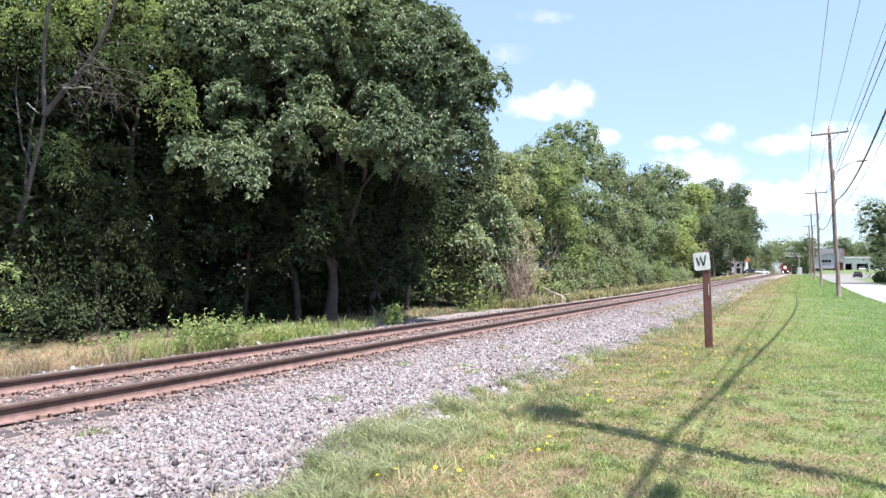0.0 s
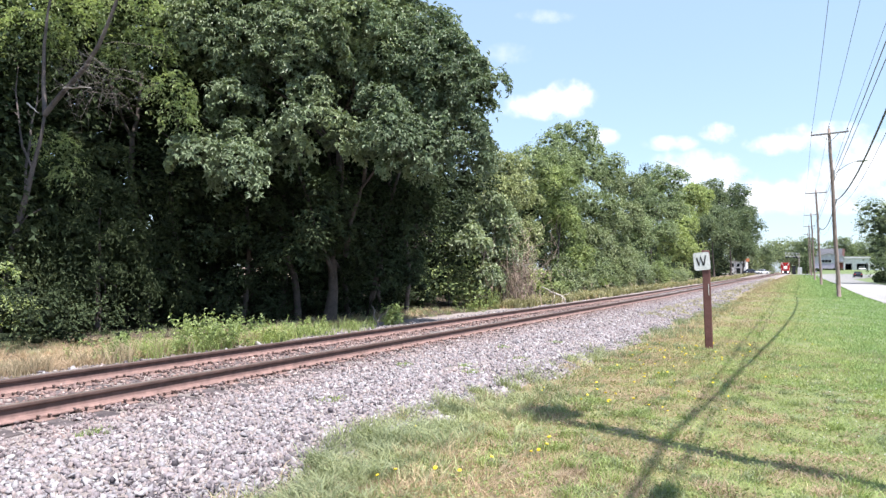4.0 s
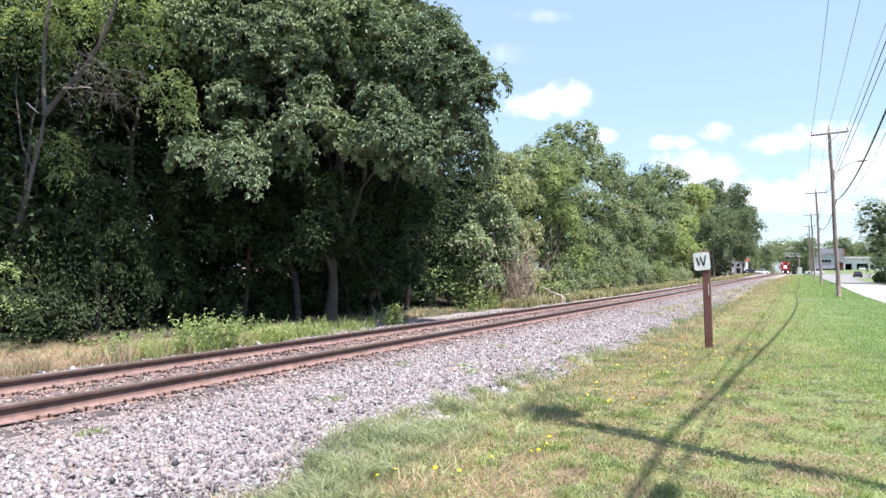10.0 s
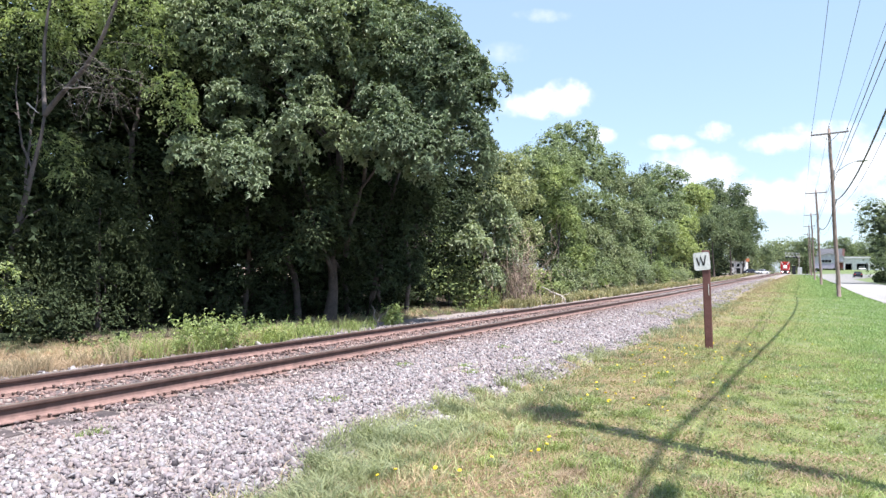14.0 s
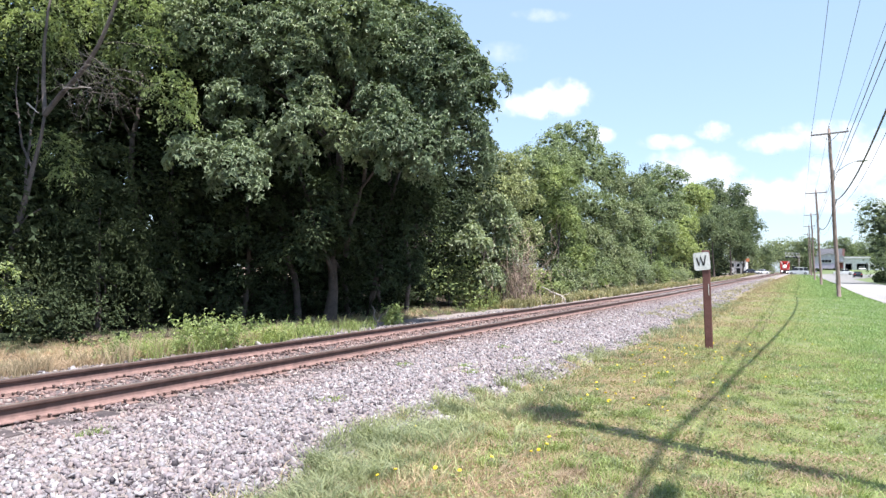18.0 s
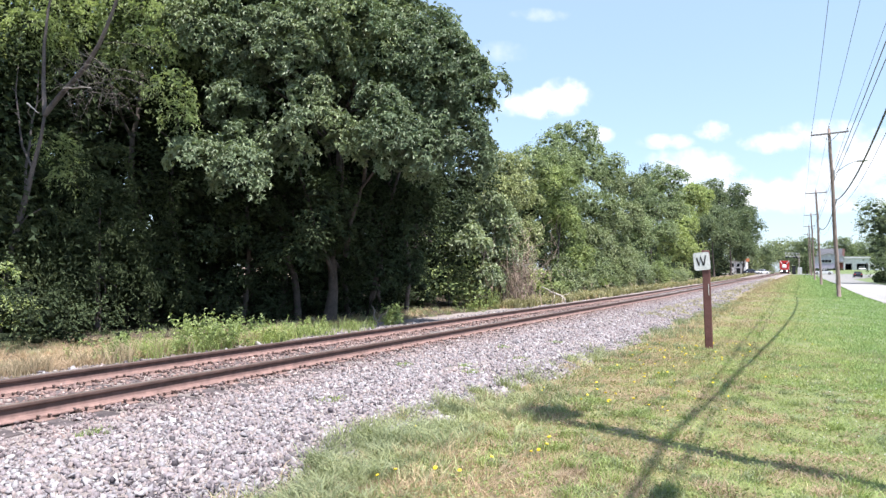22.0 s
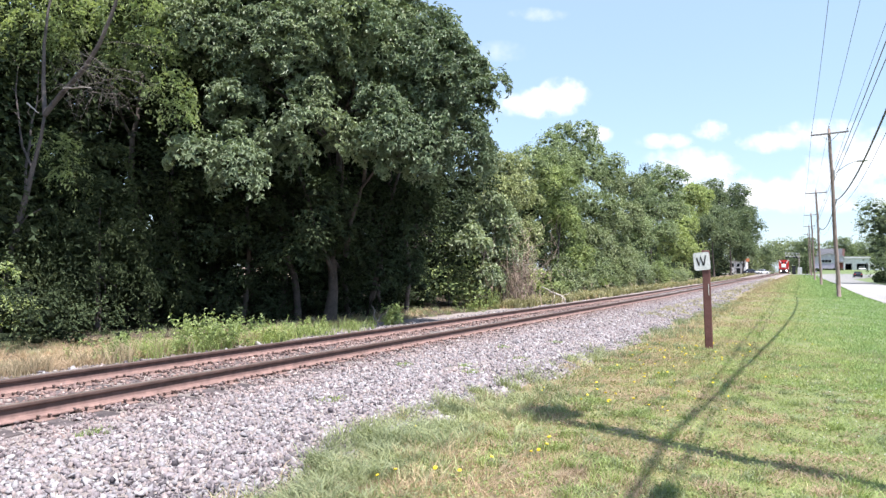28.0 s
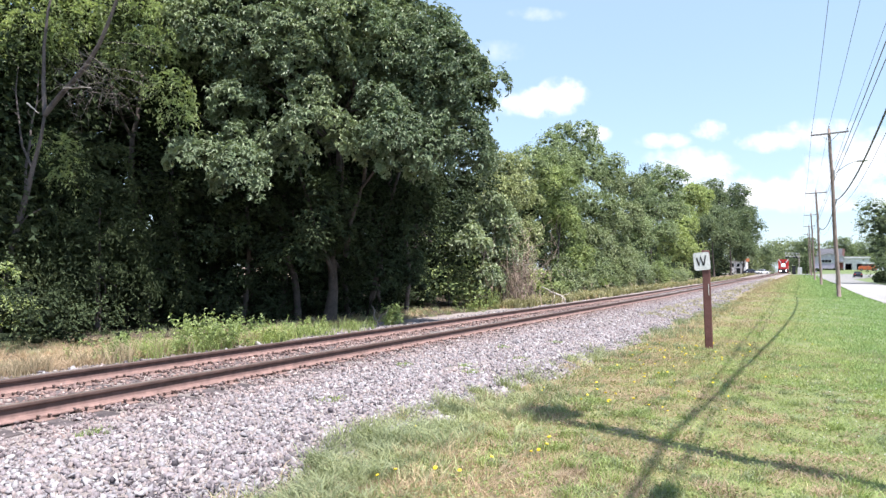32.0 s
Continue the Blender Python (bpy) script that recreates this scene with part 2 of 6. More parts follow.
def part(name, bm, material, parent, label="", smooth=False, m=None):
    """Links a bmesh (or a finished mesh) as one mesh object under a thing or part."""
    if isinstance(bm, bmesh.types.BMesh):
        me = bpy.data.meshes.new(name)
        bmesh.ops.recalc_face_normals(bm, faces=bm.faces)
        bm.to_mesh(me)
        bm.free()
        me.materials.append(material)
        if smooth:
            for f in me.polygons:
                f.use_smooth = True
    else:
        me = bm
    ob = new(name, me)
    ob.parent = parent
    if m is not None:
        ob.matrix_basis = m
    return tagged(ob, label)


def thing(name, label, category, m=None, group="", kind="", data=None):
    ob = new(name, data)
    if m is not None:
        ob.matrix_basis = m
    return tagged(ob, label, category, group, kind)


def box(bm, sx, sy, sz, x=0, y=0, z=0, bevel=0.0, m=None):
    """A box with its centre at x, y and its underside at z; bevelled edges."""
    r = bmesh.ops.create_cube(bm, size=1, matrix=(m or Matrix()) @ Matrix.Translation((x, y, z + sz / 2)) @ Matrix.Diagonal((sx, sy, sz, 1)))
    if bevel:
        es = list({e for v in r["verts"] for e in v.link_edges})
        bmesh.ops.bevel(bm, geom=es, offset=bevel, segments=1, affect="EDGES", clamp_overlap=True)
    return bm


def boxed(sx, sy, sz, x=0, y=0, z=0, bevel=0.0):
    return box(bmesh.new(), sx, sy, sz, x, y, z, bevel)


def tube(points, radii, sides=8, caps=True):
    """A tapered tube through points; returns verts and quads as arrays."""
    pts = np.asarray(points, float)
    radii = np.broadcast_to(radii, (len(pts),))
    t = np.gradient(pts, axis=0)
    t /= np.linalg.norm(t, axis=1)[:, None] + 1e-9
    ref = np.where(np.abs(t[:, 2:3]) > 0.9, [[1.0, 0, 0]], [[0, 0, 1.0]])
    a = np.cross(t, ref)
    a /= np.linalg.norm(a, axis=1)[:, None] + 1e-9
    b = np.cross(t, a)
    ang = np.linspace(0, 2 * np.pi, sides, endpoint=False)
    v = pts[:, None] + radii[:, None, None] * (a[:, None] * np.cos(ang)[None, :, None] + b[:, None] * np.sin(ang)[None, :, None])
    n = len(pts)
    i, j = np.meshgrid(np.arange(n - 1), np.arange(sides), indexing="ij")
    k = (j + 1) % sides
    f = np.stack([i * sides + j, i * sides + k, (i + 1) * sides + k, (i + 1) * sides + j], -1).reshape(-1, 4)
    v = v.reshape(-1, 3)
    if caps:
        cap = [[e + s, e + (s + 1) % sides, e + (s + 2) % sides, e + (s + 3) % sides] for e in (0, (n - 1) * sides) for s in range(0, sides - 2, 2)]
        f = np.vstack([f, cap])
    return v, f


def tubes(name, runs, mat, smooth=True, sides=8):
    vs, fs, off = [], [], 0
    for pts, rad in runs:
        v, f = tube(pts, rad, sides)
        vs.append(v)
        fs.append(f + off)
        off += len(v)
    return mesh_from(name, np.vstack(vs), np.vstack(fs), mat, smooth=smooth)


def lathe(bm, profile, sides=16, m=None):
    """A turned shape: profile of (radius, z)."""
    m = m or Matrix()
    rings = [[bm.verts.new(m @ Vector((r * math.cos(2 * math.pi * i / sides), r * math.sin(2 * math.pi * i / sides), z))) for i in range(sides)] for r, z in profile]
    for lo, hi in zip(rings, rings[1:]):
        for i in range(sides):
            bm.faces.new((lo[i], lo[(i + 1) % sides], hi[(i + 1) % sides], hi[i]))
    bm.faces.new(rings[0][::-1])
    bm.faces.new(rings[-1])
    return bm


def sweep(bm, outline, y0, y1, m=None):
    """An outline in x, z drawn out along y."""
    m = m or Matrix()
    a = [bm.verts.new(m @ Vector((x, y0, z))) for x, z in outline]
    b = [bm.verts.new(m @ Vector((x, y1, z))) for x, z in outline]
    k = len(outline)
    for i in range(k):
        bm.faces.new((a[i], a[(i + 1) % k], b[(i + 1) % k], b[i]))
    bm.faces.new(a[::-1])
    bm.faces.new(b)
    return bm


# ---- the lie of the land ----
PROFILE_Y = np.array([-3000, 40, 100, 142, 180, 215, 300, 600, 3000.0])
PROFILE_Z = np.array([0, 0, 0.20, 0.30, 0.75, 1.05, 0.40, 0.4, 0.4])
RNG = np.random.default_rng(7)
LATTICE = np.random.default_rng(3).random((64, 64))


def mottle(x, y, size):
    """Smooth random patches over the plan, 0 to 1."""
    u, v = np.asarray(x) / size + 31.7, np.asarray(y) / size + 17.3
    i, j = np.floor(u).astype(int), np.floor(v).astype(int)
    a, b = u - i, v - j
    a, b = a * a * (3 - 2 * a), b * b * (3 - 2 * b)
    q = lambda di, dj: LATTICE[(i + di) % 64, (j + dj) % 64]
    return (q(0, 0) * (1 - a) + q(1, 0) * a) * (1 - b) + (q(0, 1) * (1 - a) + q(1, 1) * a) * b


TRACK_X = -7.53
RAIL_Z = 0.28


def rise(y):
    return np.interp(y, PROFILE_Y, PROFILE_Z)


def bend(y):
    """How far the line swings sideways beyond the crossing."""
    s = lambda a, b: (lambda t: t * t * (3 - 2 * t))(np.clip((np.asarray(y, float) - a) / (b - a), 0, 1))
    return 3.5 * s(110, 245) - 4.2 * s(280, 395) - 4.5 * s(395, 560)


def land(x, y):
    """Height of the ground at x, y (arrays or numbers)."""
    x, y = np.asarray(x, float), np.asarray(y, float)
    z = rise(y)
    right = np.interp(y, [-3000, 18, 38, 60, 80, 100, 142, 172, 195, 205, 215, 236, 300, 600], [0, 0, -0.13, -0.21, -0.13, 0.06, 0.26, 0.34, 0.65, 1.0, 1.35, 2.5, 2.7, 2.5])
    z = z + np.clip((x + 1.0) / 3.5, 0, 1) * np.clip(np.clip((180 - y) / 20, 0, 1) + np.clip((x - 3.5) / 3.0, 0, 1), 0, 1) * (right - z)
    z = z + 0.035 * np.sin(x * 1.7 + 0.6 * y) * np.sin(y * 0.83 + 1.0) * np.clip(1 - np.abs(x) / 30, 0, 1) * np.clip(1 - y / 120, 0, 1)
    z = z - 0.10 * np.exp(-((x + 11.2) / 1.1) ** 2)
    on = np.clip(np.minimum(x + 11.5, -2.6 - x) / 1.2, 0, 1)
    return z - 0.08 * on


# ---- ground: one sheet to the horizon ----
gx = np.unique(np.round(np.concatenate([np.linspace(-16, 16, 129), np.linspace(-60, 60, 61), np.linspace(-400, 400, 41), np.linspace(-4000, 4000, 21)]), 3))
gy = np.unique(np.round(np.concatenate([np.linspace(-6, 40, 93), np.linspace(40, 320, 94), np.linspace(-300, 700, 41), np.linspace(-4000, 4500, 24)]), 3))
GX, GY = np.meshgrid(gx, gy)
gv = np.stack([GX, GY, land(GX, GY)], -1).reshape(-1, 3)
ii, jj = np.meshgrid(np.arange(len(gy) - 1), np.arange(len(gx) - 1), indexing="ij")
w_ = len(gx)
gf = np.stack([ii * w_ + jj, ii * w_ + jj + 1, (ii + 1) * w_ + jj + 1, (ii + 1) * w_ + jj], -1).reshape(-1, 4)
ground = thing("ground", "mown grass verge with dry yellow patches", "ground", kind="structure", data=mesh_from("ground", gv, gf, GRASS_GROUND, smooth=True))


# ---- ballast bed of the railway ----
def bed_height(x, y):
    """Top of the ballast across the track."""
    prof = np.interp(x, [-11.3, -10.2, -9.3, -5.75, -4.6, -3.9, -3.5, -3.2], [-0.03, 0.02, 0.078, 0.083, 0.066, 0.02, -0.06, -0.12])
    return prof + rise(y)


def bed_shift(x, y):
    """How far the ragged outer edge of the ballast wanders sideways."""
    ragged = 0.22 * np.sin(y * 1.3) + 0.16 * np.sin(y * 3.1 + 1) + 0.05 * np.sin(y * 7.7)
    return (ragged - 0.9 * np.clip((y - 40) / 50, 0, 1)) * np.clip((x + 5.0) / 1.8, 0, 1)


bx = np.linspace(-11.3, -3.2, 41)
by = np.unique(np.concatenate([np.linspace(-24, 40, 161), np.linspace(40, 520, 190)]))
BX, BY = np.meshgrid(bx, by)
BXw = BX + bed_shift(BX, BY) + bend(BY)
bz = bed_height(BX, BY) + 0.012 * np.sin(BX * 9 + BY * 5) * np.sin(BY * 11)
w_ = len(bx)
ii, jj = np.meshgrid(np.arange(len(by) - 1), np.arange(len(bx) - 1), indexing="ij")
bf = np.stack([ii * w_ + jj, ii * w_ + jj + 1, (ii + 1) * w_ + jj + 1, (ii + 1) * w_ + jj], -1).reshape(-1, 4)
ballast = thing("ballast", "pale grey crushed stone ballast under the track", "ballast", kind="structure", data=mesh_from("ballast", np.stack([BXw, BY, bz], -1).reshape(-1, 3), bf, BALLAST_BED, smooth=True))

# twelve angular stone shapes, shared by all stones
STONES = []
for k in range(12):
    hull = bmesh.new()
    for q in range(8):
        p = RNG.uniform(-1, 1, 3)
        p = p / max(np.abs(p).max(), np.linalg.norm(p) * 0.8) * RNG.uniform(0.8, 1.0)
        hull.verts.new(p * RNG.uniform((0.95, 0.75, 0.45), (1.3, 1.05, 0.7)))
    bmesh.ops.convex_hull(hull, input=hull.verts)
    bmesh.ops.triangulate(hull, faces=hull.faces)
    loose = [v for v in hull.verts if not v.link_faces]
    bmesh.ops.delete(hull, geom=loose, context="VERTS")
    hull.verts.index_update()
    bmesh.ops.recalc_face_normals(hull, faces=hull.faces)
    STONES.append((np.array([v.co[:] for v in hull.verts]), np.array([[v.index for v in f.verts] for f in hull.faces])))
    hull.free()


def turns(n):
    """n random rotation matrices."""
    q = RNG.normal(size=(n, 4))
    q /= np.linalg.norm(q, axis=1)[:, None]
    w, x, y, z = q.T
    return np.stack([1 - 2 * (y * y + z * z), 2 * (x * y - z * w), 2 * (x * z + y * w), 2 * (x * y + z * w), 1 - 2 * (x * x + z * z), 2 * (y * z - x * w), 2 * (x * z - y * w), 2 * (y * z + x * w), 1 - 2 * (x * x + y * y)], -1).reshape(n, 3, 3)


def stones(xs, ys, zs, size):
    vs, fs, off = [], [], 0
    which = RNG.integers(0, 12, len(xs))
    for k in range(12):
        s = which == k
        n = int(s.sum())
        v = np.einsum("nij,vj->nvi", turns(n), STONES[k][0]) * size[s][:, None, None] + np.stack([xs[s], ys[s], zs[s]], -1)[:, None]
        f = STONES[k][1][None] + (np.arange(n) * len(STONES[k][0]))[:, None, None] + off
        vs.append(v.reshape(-1, 3))
        fs.append(f.reshape(-1, 3))
        off += n * len(STONES[k][0])
    return np.vstack(vs), np.vstack(fs)


def scatter_bed(n, y0, y1, x0, x1, bias=1.0):
    ys = y0 + (y1 - y0) * RNG.random(n) ** bias
    xs = RNG.uniform(x0, x1, n)
    return xs, ys


# ---- rails and sleepers ----
def rail_mesh(y0, y1, step):
    """A flat-bottomed rail: foot, web, head; the top polished, the lower web dusty, the upper web dark as the head."""
    half = [(0.076, 0.0), (0.076, 0.012), (0.022, 0.026), (0.010, 0.045), (0.010, 0.078), (0.010, 0.118), (0.034, 0.132), (0.037, 0.140), (0.037, 0.162), (0.030, 0.170)]
    prof = np.array(half + [(-x, z) for x, z in half[::-1]])
    ys = np.arange(y0, y1 + step, step)
    k = len(prof)
    v = np.stack([prof[None, :, 0] + bend(ys)[:, None], np.broadcast_to(ys[:, None], (len(ys), k)), prof[None, :, 1] + rise(ys)[:, None]], -1).reshape(-1, 3)
    i, j = np.meshgrid(np.arange(len(ys) - 1), np.arange(k), indexing="ij")
    q = (j + 1) % k
    f = np.stack([i * k + j, i * k + q, (i + 1) * k + q, (i + 1) * k + j], -1).reshape(-1, 4)
    # dark rust below the head and on the upper web doubles as shadow
    side = np.array([1, 1, 1, 1, 0, 0, 0, 0, 0, 2, 0, 0, 0, 0, 0, 1, 1, 1, 1, 1])
    return mesh_from("rail", v, f, [RAIL_RUST, RAIL_WEB, RAIL_TOP], side[j.ravel()])


track = thing("railway_track", "single rusty railway track on wooden sleepers in ballast", "railway track", pose(TRACK_X, 0, 0))
RAIL_ME = rail_mesh(-30, 520, 2.0)
for sx in (0.755, -0.755):
    part("rail", RAIL_ME, None, track, "rust-brown steel rail with worn bright top", m=pose(sx, 0, RAIL_Z - 0.17))
tie_me = []
for k in range(4):
    bm = box(bmesh.new(), 2.6, 0.225, 0.17, bevel=0.012)
    for v in bm.verts:
        v.co += Vector((RNG.normal(0, 0.012), RNG.normal(0, 0.006), RNG.normal(0, 0.004)))
    me = bpy.data.meshes.new("sleeper")
    bm.to_mesh(me)
    bm.free()
    me.materials.append(TIE_WOOD)
    tie_me.append(me)
bm = bmesh.new()
sweep(bm, [(-0.17, 0), (0.17, 0), (0.17, 0.009), (0.085, 0.016), (0.085, 0.024), (-0.085, 0.024), (-0.085, 0.016), (-0.17, 0.009)], -0.095, 0.095)
plate_me = bpy.data.meshes.new("tie_plate")
bm.to_mesh(plate_me)
bm.free()
plate_me.materials.append(PLATE_RUST)
bm = bmesh.new()
box(bm, 0.018, 0.018, 0.05, 0, 0, -0.01)
box(bm, 0.036, 0.030, 0.014, -0.006, 0, 0.036, 0.004)
spike_me = bpy.data.meshes.new("spike")
bm.to_mesh(spike_me)
bm.free()
spike_me.materials.append(SPIKE_RUST)
bm = bmesh.new()
sweep(bm, [(-0.09, -0.035), (0.09, -0.035), (0.10, 0.02), (0.075, 0.034), (0.055, 0.018), (-0.055, 0.018), (-0.075, 0.034), (-0.10, 0.02)], -0.011, 0.011)
anchor_me = bpy.data.meshes.new("rail_anchor")
bm.to_mesh(anchor_me)
bm.free()
anchor_me.materials.append(SPIKE_RUST)
TIE_STEP = 0.499
for k in range(-24, 206):
    y = 4.154 + k * TIE_STEP
    top = RAIL_Z - 0.17 - 0.024 + float(rise(y))
    tie = part("sleeper", tie_me[k % 4], None, track, m=pose(RNG.normal(0, 0.03), y, top - 0.17, 0, 0, RNG.normal(0, 0.5)))
    if -6 <= k < 60:
        for sx in (0.755, -0.755):
            part("tie_plate", plate_me, None, tie, m=pose(sx, 0, 0.17))
            for dx, dy in ((0.10, -0.06), (-0.10, 0.06)) if k > 30 else ((0.10, -0.06), (-0.10, 0.06), (0.10, 0.055)):
                part("spike", spike_me, None, tie, m=pose(sx + dx, dy, 0.168 + RNG.uniform(0, 0.016), 0, 0, 180 if dx > 0 else 0))
            if k % 2:
                for dy in (-0.125, 0.125):
                    part("rail_anchor", anchor_me, None, tie, m=pose(sx, dy, 0.19))
vs, fs = [], []
for n_, k in enumerate(range(206, 1000)):
    y = 4.154 + k * TIE_STEP
    v = np.array([(x, y + dy, z) for x in (-1.3, 1.3) for dy in (-0.11, 0.11) for z in (0.0, RAIL_Z - 0.194)])
    v[:, 2] += rise(y)
    v[:, 0] += bend(y)
    vs.append(v)
    fs.append(np.array([(0, 1, 3, 2), (4, 6, 7, 5), (0, 4, 5, 1), (2, 3, 7, 6), (1, 5, 7, 3), (0, 2, 6, 4)]) + 8 * n_)
tagged(part("far_sleepers", mesh_from("far_sleepers", np.vstack(vs), np.vstack(fs), TIE_WOOD), None, track), kind="stuff")

# ---- roads ----
def strip(name, mat, xs_of, ys, lift, across=6):
    ys = np.asarray(ys, float)
    rows = []
    for y in ys:
        a, b = xs_of(y)
        x = np.linspace(a, b, across)
        rows.append(np.stack([x, np.full(across, y), land(x, np.full(across, y)) + lift], -1))
    v = np.array(rows).reshape(-1, 3)
    i, j = np.meshgrid(np.arange(len(ys) - 1), np.arange(across - 1), indexing="ij")
    f = np.stack([i * across + j, i * across + j + 1, (i + 1) * across + j + 1, (i + 1) * across + j], -1).reshape(-1, 4)
    return mesh_from(name, v, f, mat, smooth=True)


road = thing("road", "sun-bleached concrete road beside the verge", "road", kind="structure", data=strip("road", ROAD, lambda y: (4.6, 9.8), np.arange(-60, 113, 4.0), 0.03))
far_road = thing("far_road", "grey asphalt stretch of the road before the junction", "road", kind="structure", data=strip("far_road", ASPHALT, lambda y: (4.6 - 0.03 * max(0, y - 160), 9.8 + 0.20 * max(0, y - 160)), np.append(np.arange(112, 202, 3.0), 203.2), 0.03))
cross_ys = np.linspace(203, 212, 10)
xv = np.arange(-120, 160, 4.0)
CV = np.array([(x, y, float(land(x, y)) + 0.05) for y in cross_ys for x in xv])
k = len(xv)
CF = np.array([(i * k + j, i * k + j + 1, (i + 1) * k + j + 1, (i + 1) * k + j) for i in range(len(cross_ys) - 1) for j in range(k - 1)])
cross_road = thing("cross_road", "grey asphalt street crossing the railway", "street", kind="structure", data=mesh_from("cross_road", CV, CF, ASPHALT, smooth=True))


# ---- foliage ----
def unit(v):
    return v / (np.linalg.norm(v, axis=-1, keepdims=True) + 1e-9)


def leaf_arrays(c, normal, size, width=0.62, fold=0.12, along=None, palm=False):
    """Folded leaves at c, facing normal: plain diamonds, or maple leaves of three pointed lobes."""
    n = len(c)
    t = RNG.normal(size=(n, 3)) if along is None else along + RNG.normal(0, 0.35, (n, 3))
    t = unit(t - (t * normal).sum(1)[:, None] * normal)
    b = np.cross(normal, t)
    s = np.asarray(size).reshape(-1, 1)
    dip = normal * s * fold
    if palm:
        root, w = c - t * s * 0.42, s * 0.19
        v = [root, root - dip * 0.4]
        for turn, reach in ((-1.0, 0.72), (0.0, 1.0), (1.0, 0.72)):
            ax = t * math.cos(turn) + b * math.sin(turn)
            sd = b * math.cos(turn) - t * math.sin(turn)
            v += [root + ax * s * 0.45 * reach + sd * w + dip, root + ax * s * reach - dip * 1.6, root + ax * s * 0.45 * reach - sd * w + dip]
        v = np.stack(v, 1).reshape(-1, 3)
        base = (np.arange(n) * 11)[:, None]
        f = np.concatenate([base + [0, 2 + 3 * k, 3 + 3 * k] for k in range(3)] + [base + [0, 3 + 3 * k, 4 + 3 * k] for k in range(3)], 1).reshape(-1, 3)
        return v, f
    v = np.stack([c - t * s * 0.5 - dip, c + b * s * width * 0.5 + dip, c + t * s * 0.5 - dip, c - b * s * width * 0.5 + dip], 1).reshape(-1, 3)
    base = (np.arange(n) * 4)[:, None]
    f = np.concatenate([base + [0, 1, 2], base + [0, 2, 3]], 1).reshape(-1, 3)
    return v, f


def clump_leaves(centres, axes, radii, per, size, flat=0.62, droop=0.0, up=0.55, spray=False, messy=0.24, palm=False):
    """Leaves shingled over the outer dome of each spray, its skirt hanging, its underside open."""
    k = len(centres)
    d = unit(RNG.normal(size=(k, per, 3)) + 0.9 * axes[:, None])
    down = (d * axes[:, None]).sum(-1, keepdims=True)
    d = np.where(down < -0.15, d - 2 * down * axes[:, None], d)
    rr = RNG.uniform(0.55, 1.15, (k, per, 1)) + 0.5 * (RNG.random((k, per, 1)) > 0.93)
    off = d * rr * radii[:, None, None]
    rise_ = (off * axes[:, None]).sum(-1, keepdims=True)
    off = off - axes[:, None] * rise_ * (1 - flat)
    p = centres[:, None] + off
    p[..., 2] -= (0.25 + droop) * radii[:, None] * (1 - np.abs(down[..., 0])) ** 2 * RNG.uniform(0.4, 1.6, (k, per))
    nrm = unit(d * (1 - up) + [0, 0, up] + RNG.normal(0, messy, (k, per, 3)))
    s = size * RNG.uniform(0.6, 1.25, (k * per,))
    along = d.reshape(-1, 3) - [0, 0, 0.5 if spray else 0.2]
    return leaf_arrays(p.reshape(-1, 3), nrm.reshape(-1, 3), s, 0.3 if spray else 0.6, along=along, palm=palm)


ball = bmesh.new()
bmesh.ops.create_icosphere(ball, subdivisions=1, radius=1.0)
BALL_V = np.array([v.co[:] for v in ball.verts])
BALL_F = np.array([[v.index for v in f.verts] for f in ball.faces])
ball.free()


def leafy_mesh(name, clumps, radii, per, size, mat, flat=0.62, solid=0.6, hearts=None, **how):
    """Leaves over sprays (x, y, z and the way they face), with darkened balls added for the packed inner foliage under
    them and the hearts of the crown.
    """
    centres, axes = clumps[:, :3], clumps[:, 3:]
    v, f = clump_leaves(centres, axes, radii, per, size, flat, **how)
    k = len(centres)
    vs, fs, index = [v], [f], [np.zeros(len(f), int)]
    # darkened balls added under each spray to block light and view
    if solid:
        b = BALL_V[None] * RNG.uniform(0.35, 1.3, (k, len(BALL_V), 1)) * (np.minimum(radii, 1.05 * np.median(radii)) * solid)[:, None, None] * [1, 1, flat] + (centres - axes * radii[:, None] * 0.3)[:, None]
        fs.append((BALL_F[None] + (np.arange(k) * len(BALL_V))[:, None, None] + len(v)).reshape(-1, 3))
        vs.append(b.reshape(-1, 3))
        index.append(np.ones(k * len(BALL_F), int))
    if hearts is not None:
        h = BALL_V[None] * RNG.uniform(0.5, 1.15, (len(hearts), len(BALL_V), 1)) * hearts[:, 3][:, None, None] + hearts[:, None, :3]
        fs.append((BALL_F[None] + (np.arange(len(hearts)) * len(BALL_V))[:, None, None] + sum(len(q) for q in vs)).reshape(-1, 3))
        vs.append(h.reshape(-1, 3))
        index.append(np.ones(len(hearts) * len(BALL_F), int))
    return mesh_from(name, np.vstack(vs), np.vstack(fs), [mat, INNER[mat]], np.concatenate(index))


def knobbly(lobes, knobs):
    """Each lobe broken into a core and smaller knobs over its upper and outer sides."""
    L = np.asarray(lobes, float)
    out = [L * [1, 1, 1, 0.78]]
    for _ in range(knobs):
        d = RNG.normal(size=(len(L), 3))
        d[:, 2] = np.abs(d[:, 2]) * 1.1 - 0.45
        r = L[:, 3] * RNG.uniform(0.28, 0.52, len(L))
        out.append(np.hstack([L[:, :3] + unit(d) * (L[:, 3] * RNG.uniform(0.60, 0.90, len(L)))[:, None], r[:, None]]))
    return np.vstack(out)


